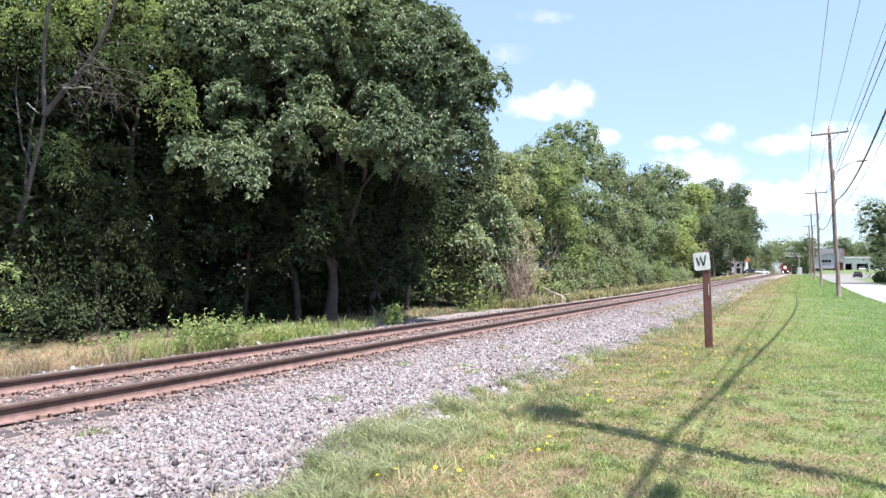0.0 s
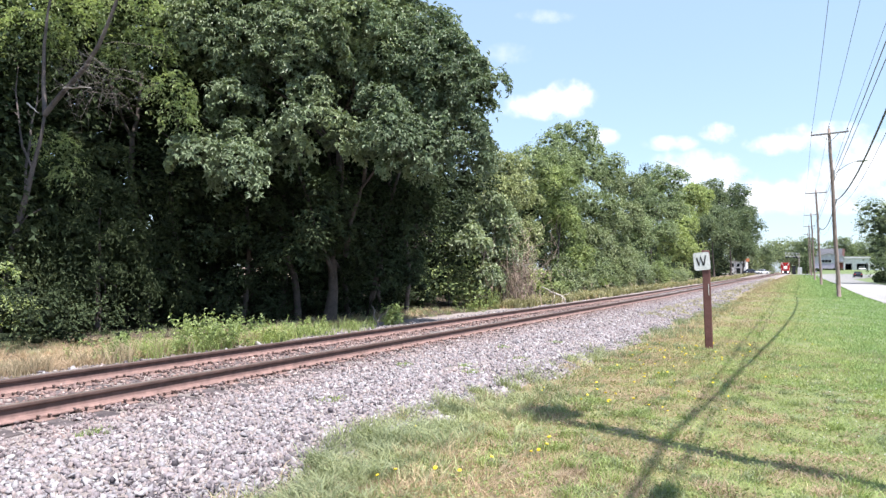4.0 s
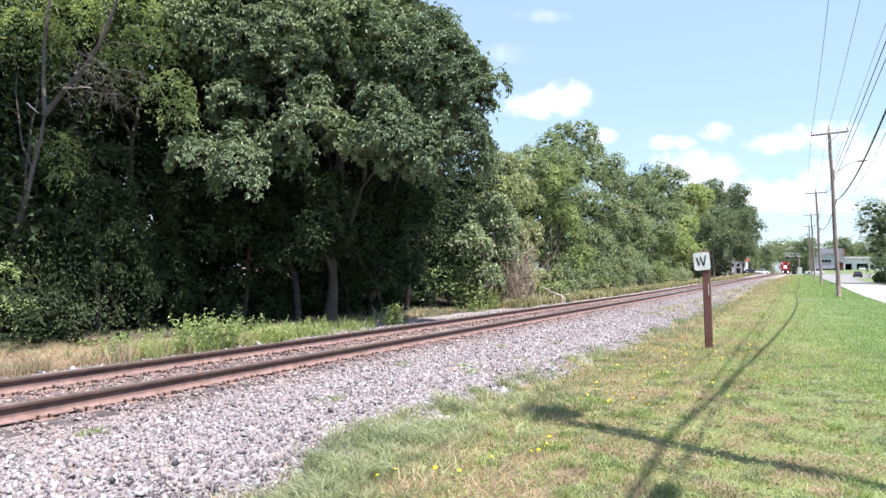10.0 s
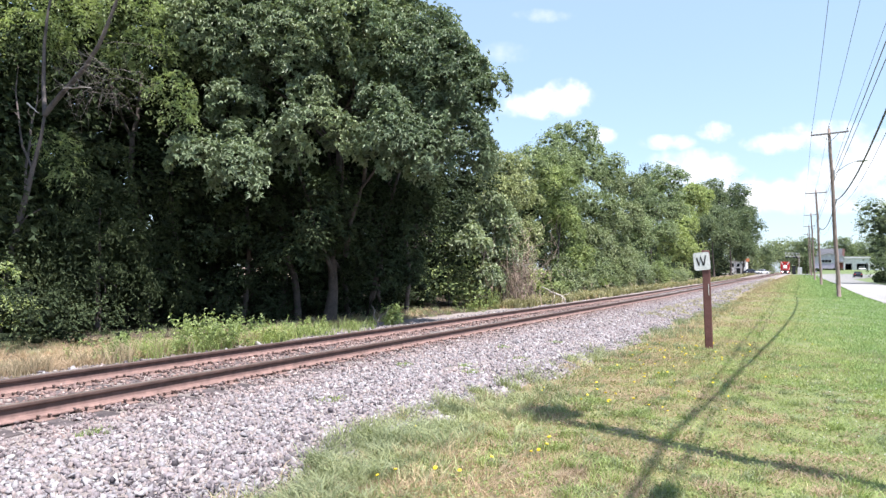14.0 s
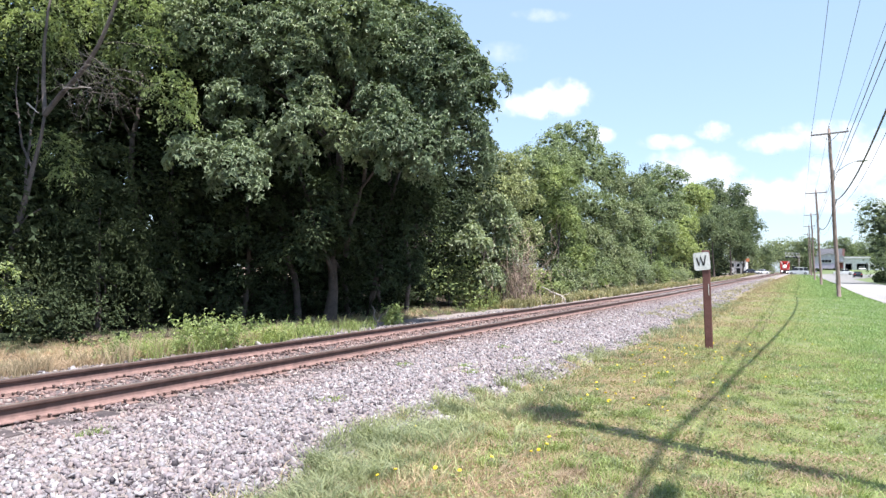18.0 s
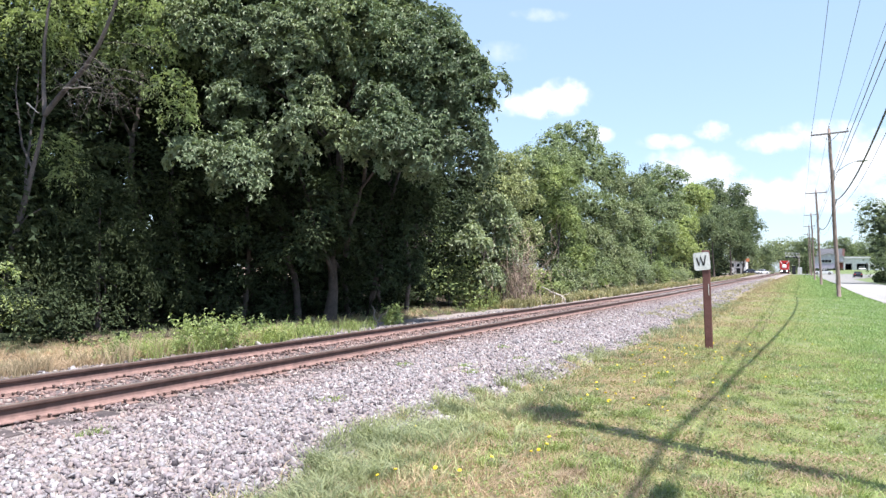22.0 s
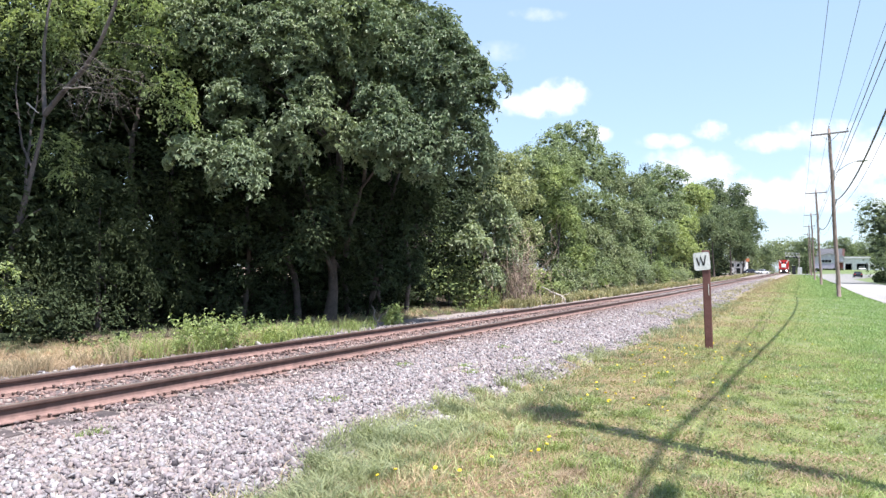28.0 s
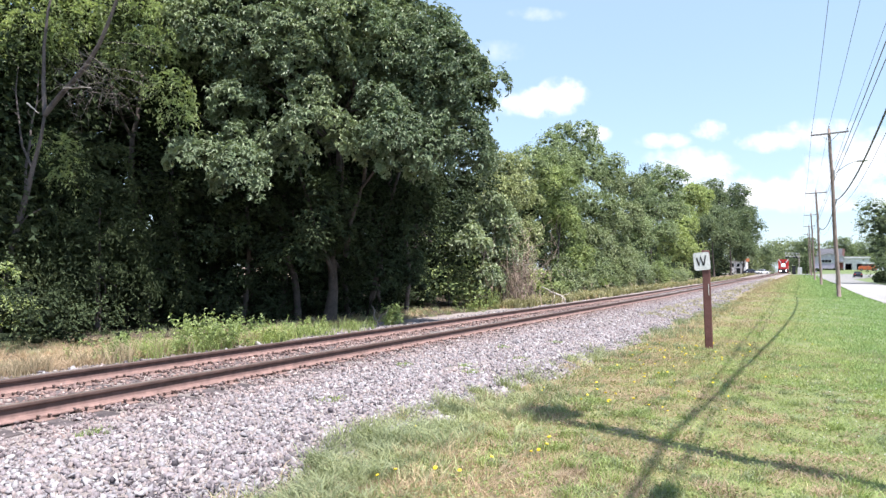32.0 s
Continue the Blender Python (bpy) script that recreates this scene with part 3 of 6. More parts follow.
def lobes_to_clumps(lobes, count, shell=0.55, squash=0.9):
    """Sprays in the outer parts of several rounded lobes (x, y, z, r): place, and the way each faces."""
    L = np.asarray(lobes, float)
    w = L[:, 3] ** 2
    pick = RNG.choice(len(L), count, p=w / w.sum())
    d = RNG.normal(size=(count, 3))
    d[:, 2] = np.where(d[:, 2] < -0.6, -d[:, 2] * 0.4, d[:, 2])
    d = unit(d)
    r = L[pick, 3] * RNG.uniform(shell, 1.0, count) ** 0.7
    face = unit(d * [1, 1, 0.7] + [0, 0, 0.55] + RNG.normal(0, 0.22, (count, 3)))
    return np.hstack([L[pick, :3] + d * r[:, None] * [1, 1, squash], face])


def spread(lobes, count, gap, shell):
    """Sprays kept apart, so that shade gathers between them."""
    cand = lobes_to_clumps(lobes, count * 7, shell)
    kept = np.empty((count, 6))
    n = 0
    for c in cand:
        if n == count:
            break
        if n == 0 or ((kept[:n, :3] - c[:3]) ** 2).sum(1).min() > gap * gap:
            kept[n] = c
            n += 1
    return kept[:n]


def crooked(a, b, n=6, wobble=0.06):
    a, b = np.asarray(a, float), np.asarray(b, float)
    t = np.linspace(0, 1, n)[:, None]
    p = a + (b - a) * t
    p[1:-1] += RNG.normal(0, wobble * np.linalg.norm(b - a) / n * 2, (n - 2, 3))
    return p


def tree(name, label, base, lobes, leaf_mat, clumps=200, clump_r=0.7, per=60, leaf=0.13, trunk_r=0.2, trunk_top=None, limbs=6, boughs=1,
         droop=0.0, up=0.55, flat=0.62, group="", category="tree", shell=0.62, gap=1.05, fork=0.35, bark=None, spray=False, messy=0.30, solid=0.6, heart=0.0, palm=False, knobs=0):
    """A tree: tapered trunk, limbs into its lobes, crown in one or more leafy boughs."""
    base = np.array([base[0], base[1], float(land(base[0], base[1])) - 0.05])
    ob = thing(name, label, category, pose(*base), group)
    L = np.array(lobes, float)
    L[:, :3] -= base
    top = np.array(trunk_top, float) - base if trunk_top is not None else L[:, :3].mean(0) + [0, 0, L[:, 3].mean() * 0.4]
    pts = crooked((0, 0, 0), top, 9, 0.025)
    rad = trunk_r * np.linspace(1.15, 0.25, 9)
    rad[0] *= 1.35
    part("trunk", tubes("trunk", [(pts, rad)], bark or BARK, sides=10), None, ob, "")
    for k in range(limbs):
        j = 2 + int(len(pts) * fork) % 5 + k % 4
        j = min(j, len(pts) - 2)
        lobe = L[k % len(L)]
        end = lobe[:3] + unit(RNG.normal(size=3)) * lobe[3] * 0.55
        limb = crooked(pts[j], end, 7, 0.07)
        runs = [(limb, rad[j] * np.linspace(0.6, 0.12, 7))]
        for q in (2, 3, 4):
            twig = crooked(limb[q], limb[q] + unit(end - pts[j] + RNG.normal(0, 0.6, 3) * np.linalg.norm(end - pts[j])) * lobe[3] * 0.5, 5, 0.2)
            runs.append((twig, rad[j] * np.linspace(0.28, 0.06, 5)))
        part("limb", tubes("limb", runs, bark or BARK, sides=6), None, ob)
    cen = spread(knobbly(L, knobs) if knobs else L, clumps, clump_r * gap, shell)
    clumps = len(cen)
    cr = clump_r * RNG.uniform(0.5, 1.45, clumps)
    lot = np.argsort(cen[:, 0] + 0.3 * RNG.normal(size=clumps))
    out = []
    for piece in np.array_split(lot, boughs):
        hub = np.array([pts[-2][0], pts[-2][1], pts[-2][2]])
        hearts = (L[L[:, 3] > 1.45] * [1, 1, 1, heart] - [*hub, 0])[len(out)::boughs] if heart else None
        me = leafy_mesh("crown", cen[piece] - [*hub, 0, 0, 0], cr[piece], per, leaf, leaf_mat, flat, solid, hearts, droop=droop, up=up, spray=spray, messy=messy, palm=palm)
        out.append(part("crown" if boughs == 1 else "leafy_bough", me, None, ob, m=pose(*hub)))
    return ob, out


# the large maple: lobes as x, y, z, radius; a high dome over separate hanging shelves
SWAY = []
maple, boughs = tree("maple_tree", "large dark green maple with dense glossy crown beside the track", (-12.9, 17.0),
                     [(-13.4, 16.6, 11.2, 3.4), (-14.1, 12.95, 7.65, 1.2), (-13.1, 13.9, 8.15, 1.25), (-11.9, 14.3, 7.75, 1.15), (-11.1, 15.35, 8.05, 1.25), (-10.4, 16.3, 7.5, 1.2), (-9.95, 17.15, 7.9, 0.95), (-12.15, 13.6, 6.95, 0.7), (-14.2, 13.4, 8.8, 1.2), (-10.7, 17.4, 8.0, 1.8), (-9.23, 17.1, 7.15, 1.35), (-8.6, 17.2, 6.45, 1.0), (-14.9, 14.0, 8.2, 1.4), (-8.05, 17.1, 6.6, 0.6), (-7.62, 17.25, 6.85, 0.32),
                      (-8.6, 16.85, 5.0, 1.1), (-9.05, 15.85, 4.5, 0.8), (-9.6, 15.2, 4.95, 0.85), (-11.0, 13.8, 5.15, 0.8), (-12.5, 12.8, 4.8, 0.5), (-11.6, 13.35, 4.7, 0.5),
                      (-10.2, 14.7, 4.55, 0.55), (-12.2, 12.3, 3.85, 0.6), (-13.1, 11.8, 4.15, 0.65), (-13.0, 12.9, 5.8, 0.5), (-11.5, 14.15, 6.3, 0.45), (-9.75, 15.1, 5.95, 0.55), (-12.4, 19.2, 7.6, 2.6)],
                     MAPLE_LEAF, clumps=980, clump_r=0.40, per=74, leaf=0.165, trunk_r=0.15, trunk_top=(-12.4, 16.8, 8.5), limbs=14, boughs=6, shell=0.8, up=0.42, gap=0.92, messy=0.34, flat=0.6, solid=0.4, heart=0.5, palm=True)
SWAY += boughs
# bare lower limbs of the maple, seen in the shade under the crown
for way, r in ((((-12.75, 17.0, 1.4), (-12.6, 15.9, 2.6), (-12.3, 15.2, 3.4), (-12.6, 15.0, 4.6)), 0.075), (((-12.2, 16.8, 2.0), (-11.6, 16.2, 3.0), (-11.0, 16.0, 4.2), (-10.7, 15.9, 5.6)), 0.085), (((-12.7, 17.0, 2.6), (-12.1, 16.4, 3.7), (-11.9, 16.2, 5.2)), 0.06), (((-11.2, 16.1, 3.9), (-10.4, 15.8, 4.5), (-9.6, 15.6, 4.7)), 0.04)):
    w = np.vstack([crooked(p, q, 4, 0.025)[:-1] for p, q in zip(way, way[1:])] + [[way[-1]]]) - np.array(maple.location)
    part("limb", tubes("limb", [(w, np.linspace(r, r * 0.5, len(w)))], BARK, sides=8), None, maple, "bare brown lower limb")
# last four elm lobes: unseen, added overhead to shade the cedars
elm, boughs = tree("elm_tree", "slender leaning elm with light green drooping foliage", (-16.15, 8.8),
                   [(-16.4, 9.7, 7.0, 0.85), (-17.1, 9.5, 7.6, 0.7), (-15.8, 10.2, 7.6, 0.8), (-14.8, 11.1, 7.9, 0.8), (-14.3, 11.4, 7.05, 0.6), (-13.7, 11.5, 5.9, 0.5), (-13.35, 11.4, 5.2, 0.4),
                    (-15.2, 11.2, 6.7, 0.5), (-16.4, 10.0, 8.5, 0.8), (-15.7, 9.9, 4.35, 0.5), (-15.2, 9.9, 3.7, 0.35), (-12.4, 8.9, 10.3, 1.1), (-11.9, 10.2, 10.4, 1.1), (-12.7, 7.6, 10.1, 1.1), (-13.3, 8.2, 10.6, 1.1)],
                   ELM_LEAF, clumps=520, clump_r=0.30, per=50, leaf=0.115, trunk_r=0.105, trunk_top=(-14.7, 9.0, 5.05), limbs=2, boughs=3, droop=0.9, up=0.3, solid=0.25, gap=0.9, spray=True, bark=ELM_BARK)
SWAY += boughs
for way, r in ((((-14.72, 9.0, 4.95), (-14.12, 9.0, 5.36), (-13.37, 9.0, 5.82), (-12.92, 9.0, 6.24), (-12.66, 9.0, 6.62), (-12.38, 9.0, 7.1), (-12.0, 9.1, 7.9)), 0.06), (((-14.72, 9.0, 4.95), (-14.8, 9.0, 5.7), (-14.81, 9.0, 6.5), (-14.7, 9.0, 7.3), (-14.5, 9.1, 8.3)), 0.05), (((-15.5, 8.9, 2.4), (-15.1, 8.9, 2.7), (-14.6, 8.9, 2.85)), 0.02)):
    w = np.array(way) - np.array(elm.location)
    part("limb", tubes("limb", [(w, np.linspace(r, r * 0.4, len(w)))], ELM_BARK, sides=8), None, elm, "grey-brown forked limb")
for k in range(22):
    a = np.array([-13.5, 9.0, 5.75]) - np.array(elm.location) + RNG.normal(0, 0.4, 3) * [1, 0.5, 0.7]
    e = a + [RNG.uniform(-0.6, 1.5), RNG.uniform(-0.1, 0.7), RNG.uniform(-0.9, 0.3)]
    p = crooked(a, e, 7, 0.12)
    part("dead_limb", tubes("dead_limb", [(p, np.linspace(0.007, 0.002, 7))] + [(crooked(p[q], p[q] + RNG.normal(0, 0.22, 3) - [0, 0, 0.1], 4, 0.2), np.linspace(0.004, 0.002, 4)) for q in (2, 3, 4, 4, 5, 5)], TWIG, sides=5), None, elm, "bare grey dead limb")
for a, e in (((-14.0, 8.95, 5.45), (-13.0, 8.9, 5.32)), ((-15.3, 8.95, 5.25), (-14.85, 8.95, 4.98))):
    w = crooked(a, e, 6, 0.05) - np.array(elm.location)
    part("dead_limb", tubes("dead_limb", [(w, np.linspace(0.022, 0.008, 6))], BLEACHED, sides=6), None, elm, "bleached broken limb")
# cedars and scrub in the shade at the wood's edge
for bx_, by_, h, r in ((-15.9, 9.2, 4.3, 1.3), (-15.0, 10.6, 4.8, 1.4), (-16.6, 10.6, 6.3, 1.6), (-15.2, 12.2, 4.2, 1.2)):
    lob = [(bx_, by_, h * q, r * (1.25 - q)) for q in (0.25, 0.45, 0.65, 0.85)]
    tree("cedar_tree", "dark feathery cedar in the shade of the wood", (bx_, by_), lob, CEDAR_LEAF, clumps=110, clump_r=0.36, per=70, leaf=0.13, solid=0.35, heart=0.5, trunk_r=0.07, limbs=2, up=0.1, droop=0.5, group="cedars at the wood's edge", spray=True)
# a sunlit bush at the foot of the elm
tree("bush", "sunlit yellow-green bush at the wood's edge", (-14.2, 7.9), [(-14.2, 7.9, 1.35, 0.42), (-14.5, 8.1, 0.9, 0.5), (-14.0, 7.6, 0.7, 0.45), (-14.1, 8.3, 0.6, 0.4)], ELM_LEAF, clumps=60, clump_r=0.15, per=22, leaf=0.08, trunk_r=0.02, limbs=3, solid=0.2, knobs=3, messy=0.5, category="bush")
# deeper wood behind
for bx_, by_, h, r in ((-19, 8, 9, 3.6), (-18.5, 12.5, 10.5, 3.8), (-18, 17, 11, 3.6), (-16.5, 21.5, 11, 3.6), (-15, 26, 9.5, 3.0), (-22, 15, 12, 4.0), (-21, 22, 12, 4.0), (-20, 3.5, 9, 3.4), (-23, 9, 12, 4)):
    lob = [(bx_ + RNG.normal(0, 0.6), by_ + RNG.normal(0, 0.6), h * q, r * s) for q, s in ((0.16, 0.75), (0.38, 0.95), (0.62, 1.0), (0.84, 0.8))]
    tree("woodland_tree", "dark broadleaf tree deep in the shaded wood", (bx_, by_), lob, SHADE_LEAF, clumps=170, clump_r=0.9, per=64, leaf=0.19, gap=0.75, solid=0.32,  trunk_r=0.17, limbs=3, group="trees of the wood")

# hedgerow along the far side of the track: each tree with its own lobes (x, y, z, radius)
def hedgerow_tree(label, base, mat, leaf, clump_r, lobes, count=150, per=56, **how):
    r = max(q[3] for q in lobes)
    tree("hedgerow_tree", label, base, lobes, mat, clumps=int(1.8 * count), clump_r=clump_r, per=per, leaf=leaf, messy=0.38, up=0.36, flat=0.72, gap=0.84, shell=0.66, solid=0.42, heart=0.42, knobs=6, trunk_r=0.06 + 0.03 * r, limbs=4, group="hedgerow beside the track", **how)


hedgerow_tree("pale-leaved shrubby tree at the edge of the wood", (-12.5, 26.6), PALE_LEAF, 0.19, 0.30, [(-12.2, 27.5, 3.8, 1.0), (-11.9, 25.2, 2.7, 0.7), (-11.9, 28.0, 2.3, 0.85), (-11.8, 26.7, 1.1, 0.7)], 110, 40)
hedgerow_tree("bushy yellow-green tree in the hedgerow", (-13.6, 32.6), OLIVE_LEAF, 0.13, 0.36, [(-13.8, 32.8, 6.9, 1.2), (-13.4, 31.3, 5.4, 1.2), (-13.4, 34.0, 5.5, 1.1), (-13.0, 34.3, 3.7, 1.05), (-13.2, 32.0, 2.6, 1.2)], 170)
hedgerow_tree("light green vine-covered young tree in the hedgerow", (-13.1, 39.6), BRIGHT_LEAF, 0.13, 0.34, [(-13.2, 38.7, 6.65, 1.4), (-13.1, 39.8, 5.2, 1.0), (-12.9, 41.5, 3.9, 1.2), (-13.0, 42.5, 2.0, 1.3)], 140)
hedgerow_tree("tall broad tree with rounded crown in the hedgerow", (-15.0, 45.6), MIXED_LEAF, 0.16, 0.50, [(-15, 42.6, 8.6, 2.3), (-15, 49.6, 9.8, 2.9), (-15, 56.6, 9.8, 2.1), (-14.5, 37.7, 7.6, 1.4), (-15, 45.6, 6.3, 2.9), (-14.5, 53.4, 6.5, 2.0), (-14.5, 44.1, 3.1, 2.1)], 330)
hedgerow_tree("leafy broadleaf tree in the hedgerow", (-13.9, 59.0), OLIVE_LEAF, 0.17, 0.50, [(-14.5, 62.7, 9.1, 2.2), (-13.8, 61.3, 6.4, 2.1), (-13.4, 54.5, 5.2, 1.65), (-13.2, 55.6, 2.7, 1.85), (-13.4, 49.5, 3.6, 1.6)], 220)
hedgerow_tree("slim dark pointed conifer rising above the hedgerow", (-15.0, 75.0), CONIFER_LEAF, 0.2, 0.42, [(-15, 75, 12.5, 0.6), (-15, 75, 11.1, 1.1), (-15, 75, 9.3, 1.6), (-15, 75, 7.2, 2.0)], 90, spray=True)
hedgerow_tree("leafy broadleaf tree in the hedgerow", (-13.9, 74.0), MIXED_LEAF, 0.21, 0.60, [(-14.5, 84.5, 11.6, 2.7), (-14, 74.1, 8.8, 2.1), (-13.6, 84.3, 8.7, 2.6), (-13.3, 63.7, 4.2, 2.0), (-13, 61.1, 1.9, 1.4), (-13.5, 70, 5.4, 2.2)], 230)
hedgerow_tree("light green vine-hung tree in the hedgerow", (-13.6, 97.0), BRIGHT_LEAF, 0.25, 0.75, [(-14.5, 108.9, 12.3, 3.4), (-13.6, 93.1, 7.6, 2.5), (-13.2, 95.3, 3.9, 2.1), (-13.8, 88, 5.0, 2.4)], 190)
hedgerow_tree("tall broadleaf tree near the hedgerow's end", (-13.6, 133.0), DARK_LEAF, 0.33, 0.9, [(-14.5, 140.2, 15.8, 2.8), (-13.6, 129.6, 11.3, 3.2), (-13.6, 137.2, 8.0, 2.8), (-13.8, 118, 8.6, 3.0)], 170)
hedgerow_tree("tall dark tree at the end of the hedgerow", (-13.6, 168.0), DARK_LEAF, 0.42, 1.1, [(-14.5, 177.4, 18.7, 3.6), (-13.8, 174.8, 12.6, 4.4), (-13.4, 158.5, 8.6, 2.9), (-13.4, 152, 12.5, 2.8)], 180)
hedgerow_tree("tall dark tree at the end of the hedgerow", (-12.2, 186.0), DARK_LEAF, 0.45, 1.1, [(-12.4, 192, 16.0, 3.2), (-11.9, 190, 11.2, 3.7), (-11.8, 184, 6.8, 3.2)], 150)

# shrubs along the foot of the hedgerow
for k in range(20):
    y = 25.8 + 66 * (k / 20) ** 1.4 + RNG.normal(0, 0.6)
    x = -12.2 - RNG.random() * 1.3
    h = RNG.uniform(0.9, 2.9) * (1 + y / 200)
    z0 = float(land(x, y))
    lob = [(x, y, z0 + h * 0.25, h * 0.36), (x + RNG.normal(0, 0.2), y + h * 0.45, z0 + h * 0.45, h * 0.32), (x - 0.1, y - h * 0.4, z0 + h * 0.4, h * 0.30), (x + RNG.normal(0, 0.2), y + RNG.normal(0, 0.3), z0 + h * 0.78, h * 0.22)]
    tree("shrub", "leafy green shrub at the hedgerow's foot", (x, y), lob, (BRIGHT_LEAF, MIXED_LEAF, OLIVE_LEAF, PALE_LEAF, MIXED_LEAF)[k % 5], clumps=34, clump_r=0.17 * h, gap=0.95, per=44, leaf=0.09 + y * 0.0014, messy=0.5, solid=0.3, knobs=4, trunk_r=0.03, limbs=2, group="shrubs along the track", category="shrub")

# trees by the far street and the horizon
FAR = [(13.7, 109, 13.0, 3.9, "broad dark green tree beside the road"), (18.0, 121, 13.5, 4.6, "broad dark green tree beside the road"), (20.5, 170, 9.0, 4.2, "broad dark green tree beside the road"),
       (19.5, 142, 12.5, 4.6, "broad dark green tree beside the road"), (25.5, 262, 10, 4.0, "leafy tree behind the garages"), (20.0, 190, 9.6, 4.4, "broad dark green tree beside the road"), (14.5, 268, 11.5, 3.2, "leafy tree behind the garages"),
       (3.2, 284, 14.5, 3.6, "leafy tree beyond the crossing"), (1.2, 300, 12.5, 4.0, "leafy tree beyond the crossing"), (5.5, 318, 14.5, 4.5, "leafy tree beyond the crossing"),
       (-20, 300, 14, 6, "leafy tree beyond the crossing"), (-17, 380, 15, 7, "leafy tree beyond the crossing"), (33, 275, 11, 6, "leafy tree behind the garages"),
       (14, 300, 9.3, 5, "leafy tree behind the house"), (22, 310, 9.3, 6, "leafy tree behind the house"), (-25, 262, 12, 5, "leafy tree beyond the crossing"), (-9, 560, 24, 12, "leafy tree far beyond the crossing"), (-30, 460, 19, 10, "leafy tree far beyond the crossing"), (4, 400, 17, 7, "leafy tree far beyond the crossing"), (-13.5, 320, 12, 4, "leafy tree beyond the crossing")]
for x, y, h, r, lab in FAR:
    z0 = float(land(x, y))
    lob = [(x + RNG.normal(0, 0.3 * r), y + RNG.normal(0, 0.3 * r), z0 + h * q, r * s) for q, s in ((0.2, 0.8), (0.42, 1.0), (0.64, 0.95), (0.84, 0.6))]
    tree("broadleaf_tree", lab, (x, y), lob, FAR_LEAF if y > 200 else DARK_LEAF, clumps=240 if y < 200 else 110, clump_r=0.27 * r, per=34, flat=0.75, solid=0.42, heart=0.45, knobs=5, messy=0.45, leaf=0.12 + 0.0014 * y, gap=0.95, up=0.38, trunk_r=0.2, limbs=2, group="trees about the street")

# ---- utility poles ----
LEAN = radians(2.6)
POLES = [(2.80, -40.0, 12.4), (2.80, 5.45, 12.4), (2.73, 58.3, 12.72), (2.71, 100.0, 12.3), (2.80, 142.0, 12.4), (3.0, 184.0, 12.3), (3.2, 222.0, 12.0)]


def utility_pole(x, y, h, lamp, can):
    z0 = float(land(x, y)) - 0.15
    ob = thing("utility_pole", "weathered brown wooden utility pole with crossarm, leaning slightly", "utility pole", Matrix.Translation((x, y, z0)) @ Matrix.Rotation(-LEAN, 4, "Y"), "poles along the road")
    zz = np.linspace(0, h + 0.15, 9)
    pts = np.stack([0.02 * np.sin(zz * 0.9), 0 * zz, zz], -1)
    part("shaft", tubes("shaft", [(pts, np.linspace(0.15, 0.10, 9))], POLE_WOOD, sides=14), None, ob)
    arm = part("crossarm", boxed(2.5, 0.10, 0.115, 0, -0.16, h - 0.30, 0.008), ARM_WOOD, ob)
    for s in (-1, 1):
        part("brace", tubes("brace", [([(s * 0.62, -0.22, h - 0.30), (0.02 * s, -0.19, h - 0.86)], 0.018)], STEEL, sides=6), None, ob)
    for px_, pz in ((-1.17, h - 0.185), (0.0, h + 0.15), (1.17, h - 0.185)):
        bm = lathe(bmesh.new(), [(0.012, 0), (0.012, 0.10), (0.05, 0.11), (0.058, 0.15), (0.036, 0.16), (0.05, 0.18), (0.035, 0.23), (0.012, 0.24)], 10)
        part("insulator", bm, PORCELAIN, ob, smooth=True, m=pose(px_, -0.16 if px_ else 0, pz))
    part("spool_rack", boxed(0.07, 0.09, 0.75, 0.16, 0, h - 3.75, 0.01), STEEL, ob)
    part("cable_bracket", boxed(0.10, 0.12, 0.20, 0.19, 0, 7.35 + (1.95 if can else 0), 0.01), STEEL, ob)
    part("ground_wire", tubes("ground_wire", [([(-0.17, 0.05, 0.2), (-0.125, 0.05, h - 1.0)], 0.008)], WIRE, sides=5), None, ob)
    if lamp:
        s = np.linspace(0, 1, 10)
        pts = np.stack([0.12 + 1.5 * s, 0 * s, h - 3.35 + 0.85 * np.sin(s * 1.45)], -1)
        arm = part("lamp_arm", tubes("lamp_arm", [(pts, np.linspace(0.035, 0.026, 10))], STEEL, sides=8), None, ob, "curved galvanised lamp arm")
        bm = bmesh.new()
        lathe(bm, [(0.02, -0.38), (0.10, -0.30), (0.15, -0.05), (0.17, 0.18), (0.12, 0.36), (0.03, 0.42)], 12, Matrix.Translation((1.95, 0, h - 2.50)) @ Matrix.Rotation(radians(90), 4, "Y") @ Matrix.Diagonal((0.55, 1, 1, 1)))
        part("lamp_head", bm, STEEL, ob, "grey cobra street lamp head", smooth=True)
    if can:
        bm = lathe(bmesh.new(), [(0.22, 0), (0.24, 0.04), (0.24, 0.78), (0.20, 0.86), (0.06, 0.90)], 16, pose(-0.25, 0.40, h - 1.35))
        part("transformer", bm, STEEL, ob, "grey can transformer", smooth=False)
    return ob


for k, (x, y, h) in enumerate(POLES):
    utility_pole(x, y, h, k == 2, k == 1)


def pole_point(k, side, up_):
    """A place on pole k: metres to the side of the shaft and up it."""
    x, y, h = POLES[k]
    z0 = float(land(x, y)) - 0.15
    u = h + up_ if up_ <= 0.5 else up_
    return np.array([x + side * math.cos(LEAN) - u * math.sin(LEAN), y, z0 + u * math.cos(LEAN) + side * math.sin(LEAN)])


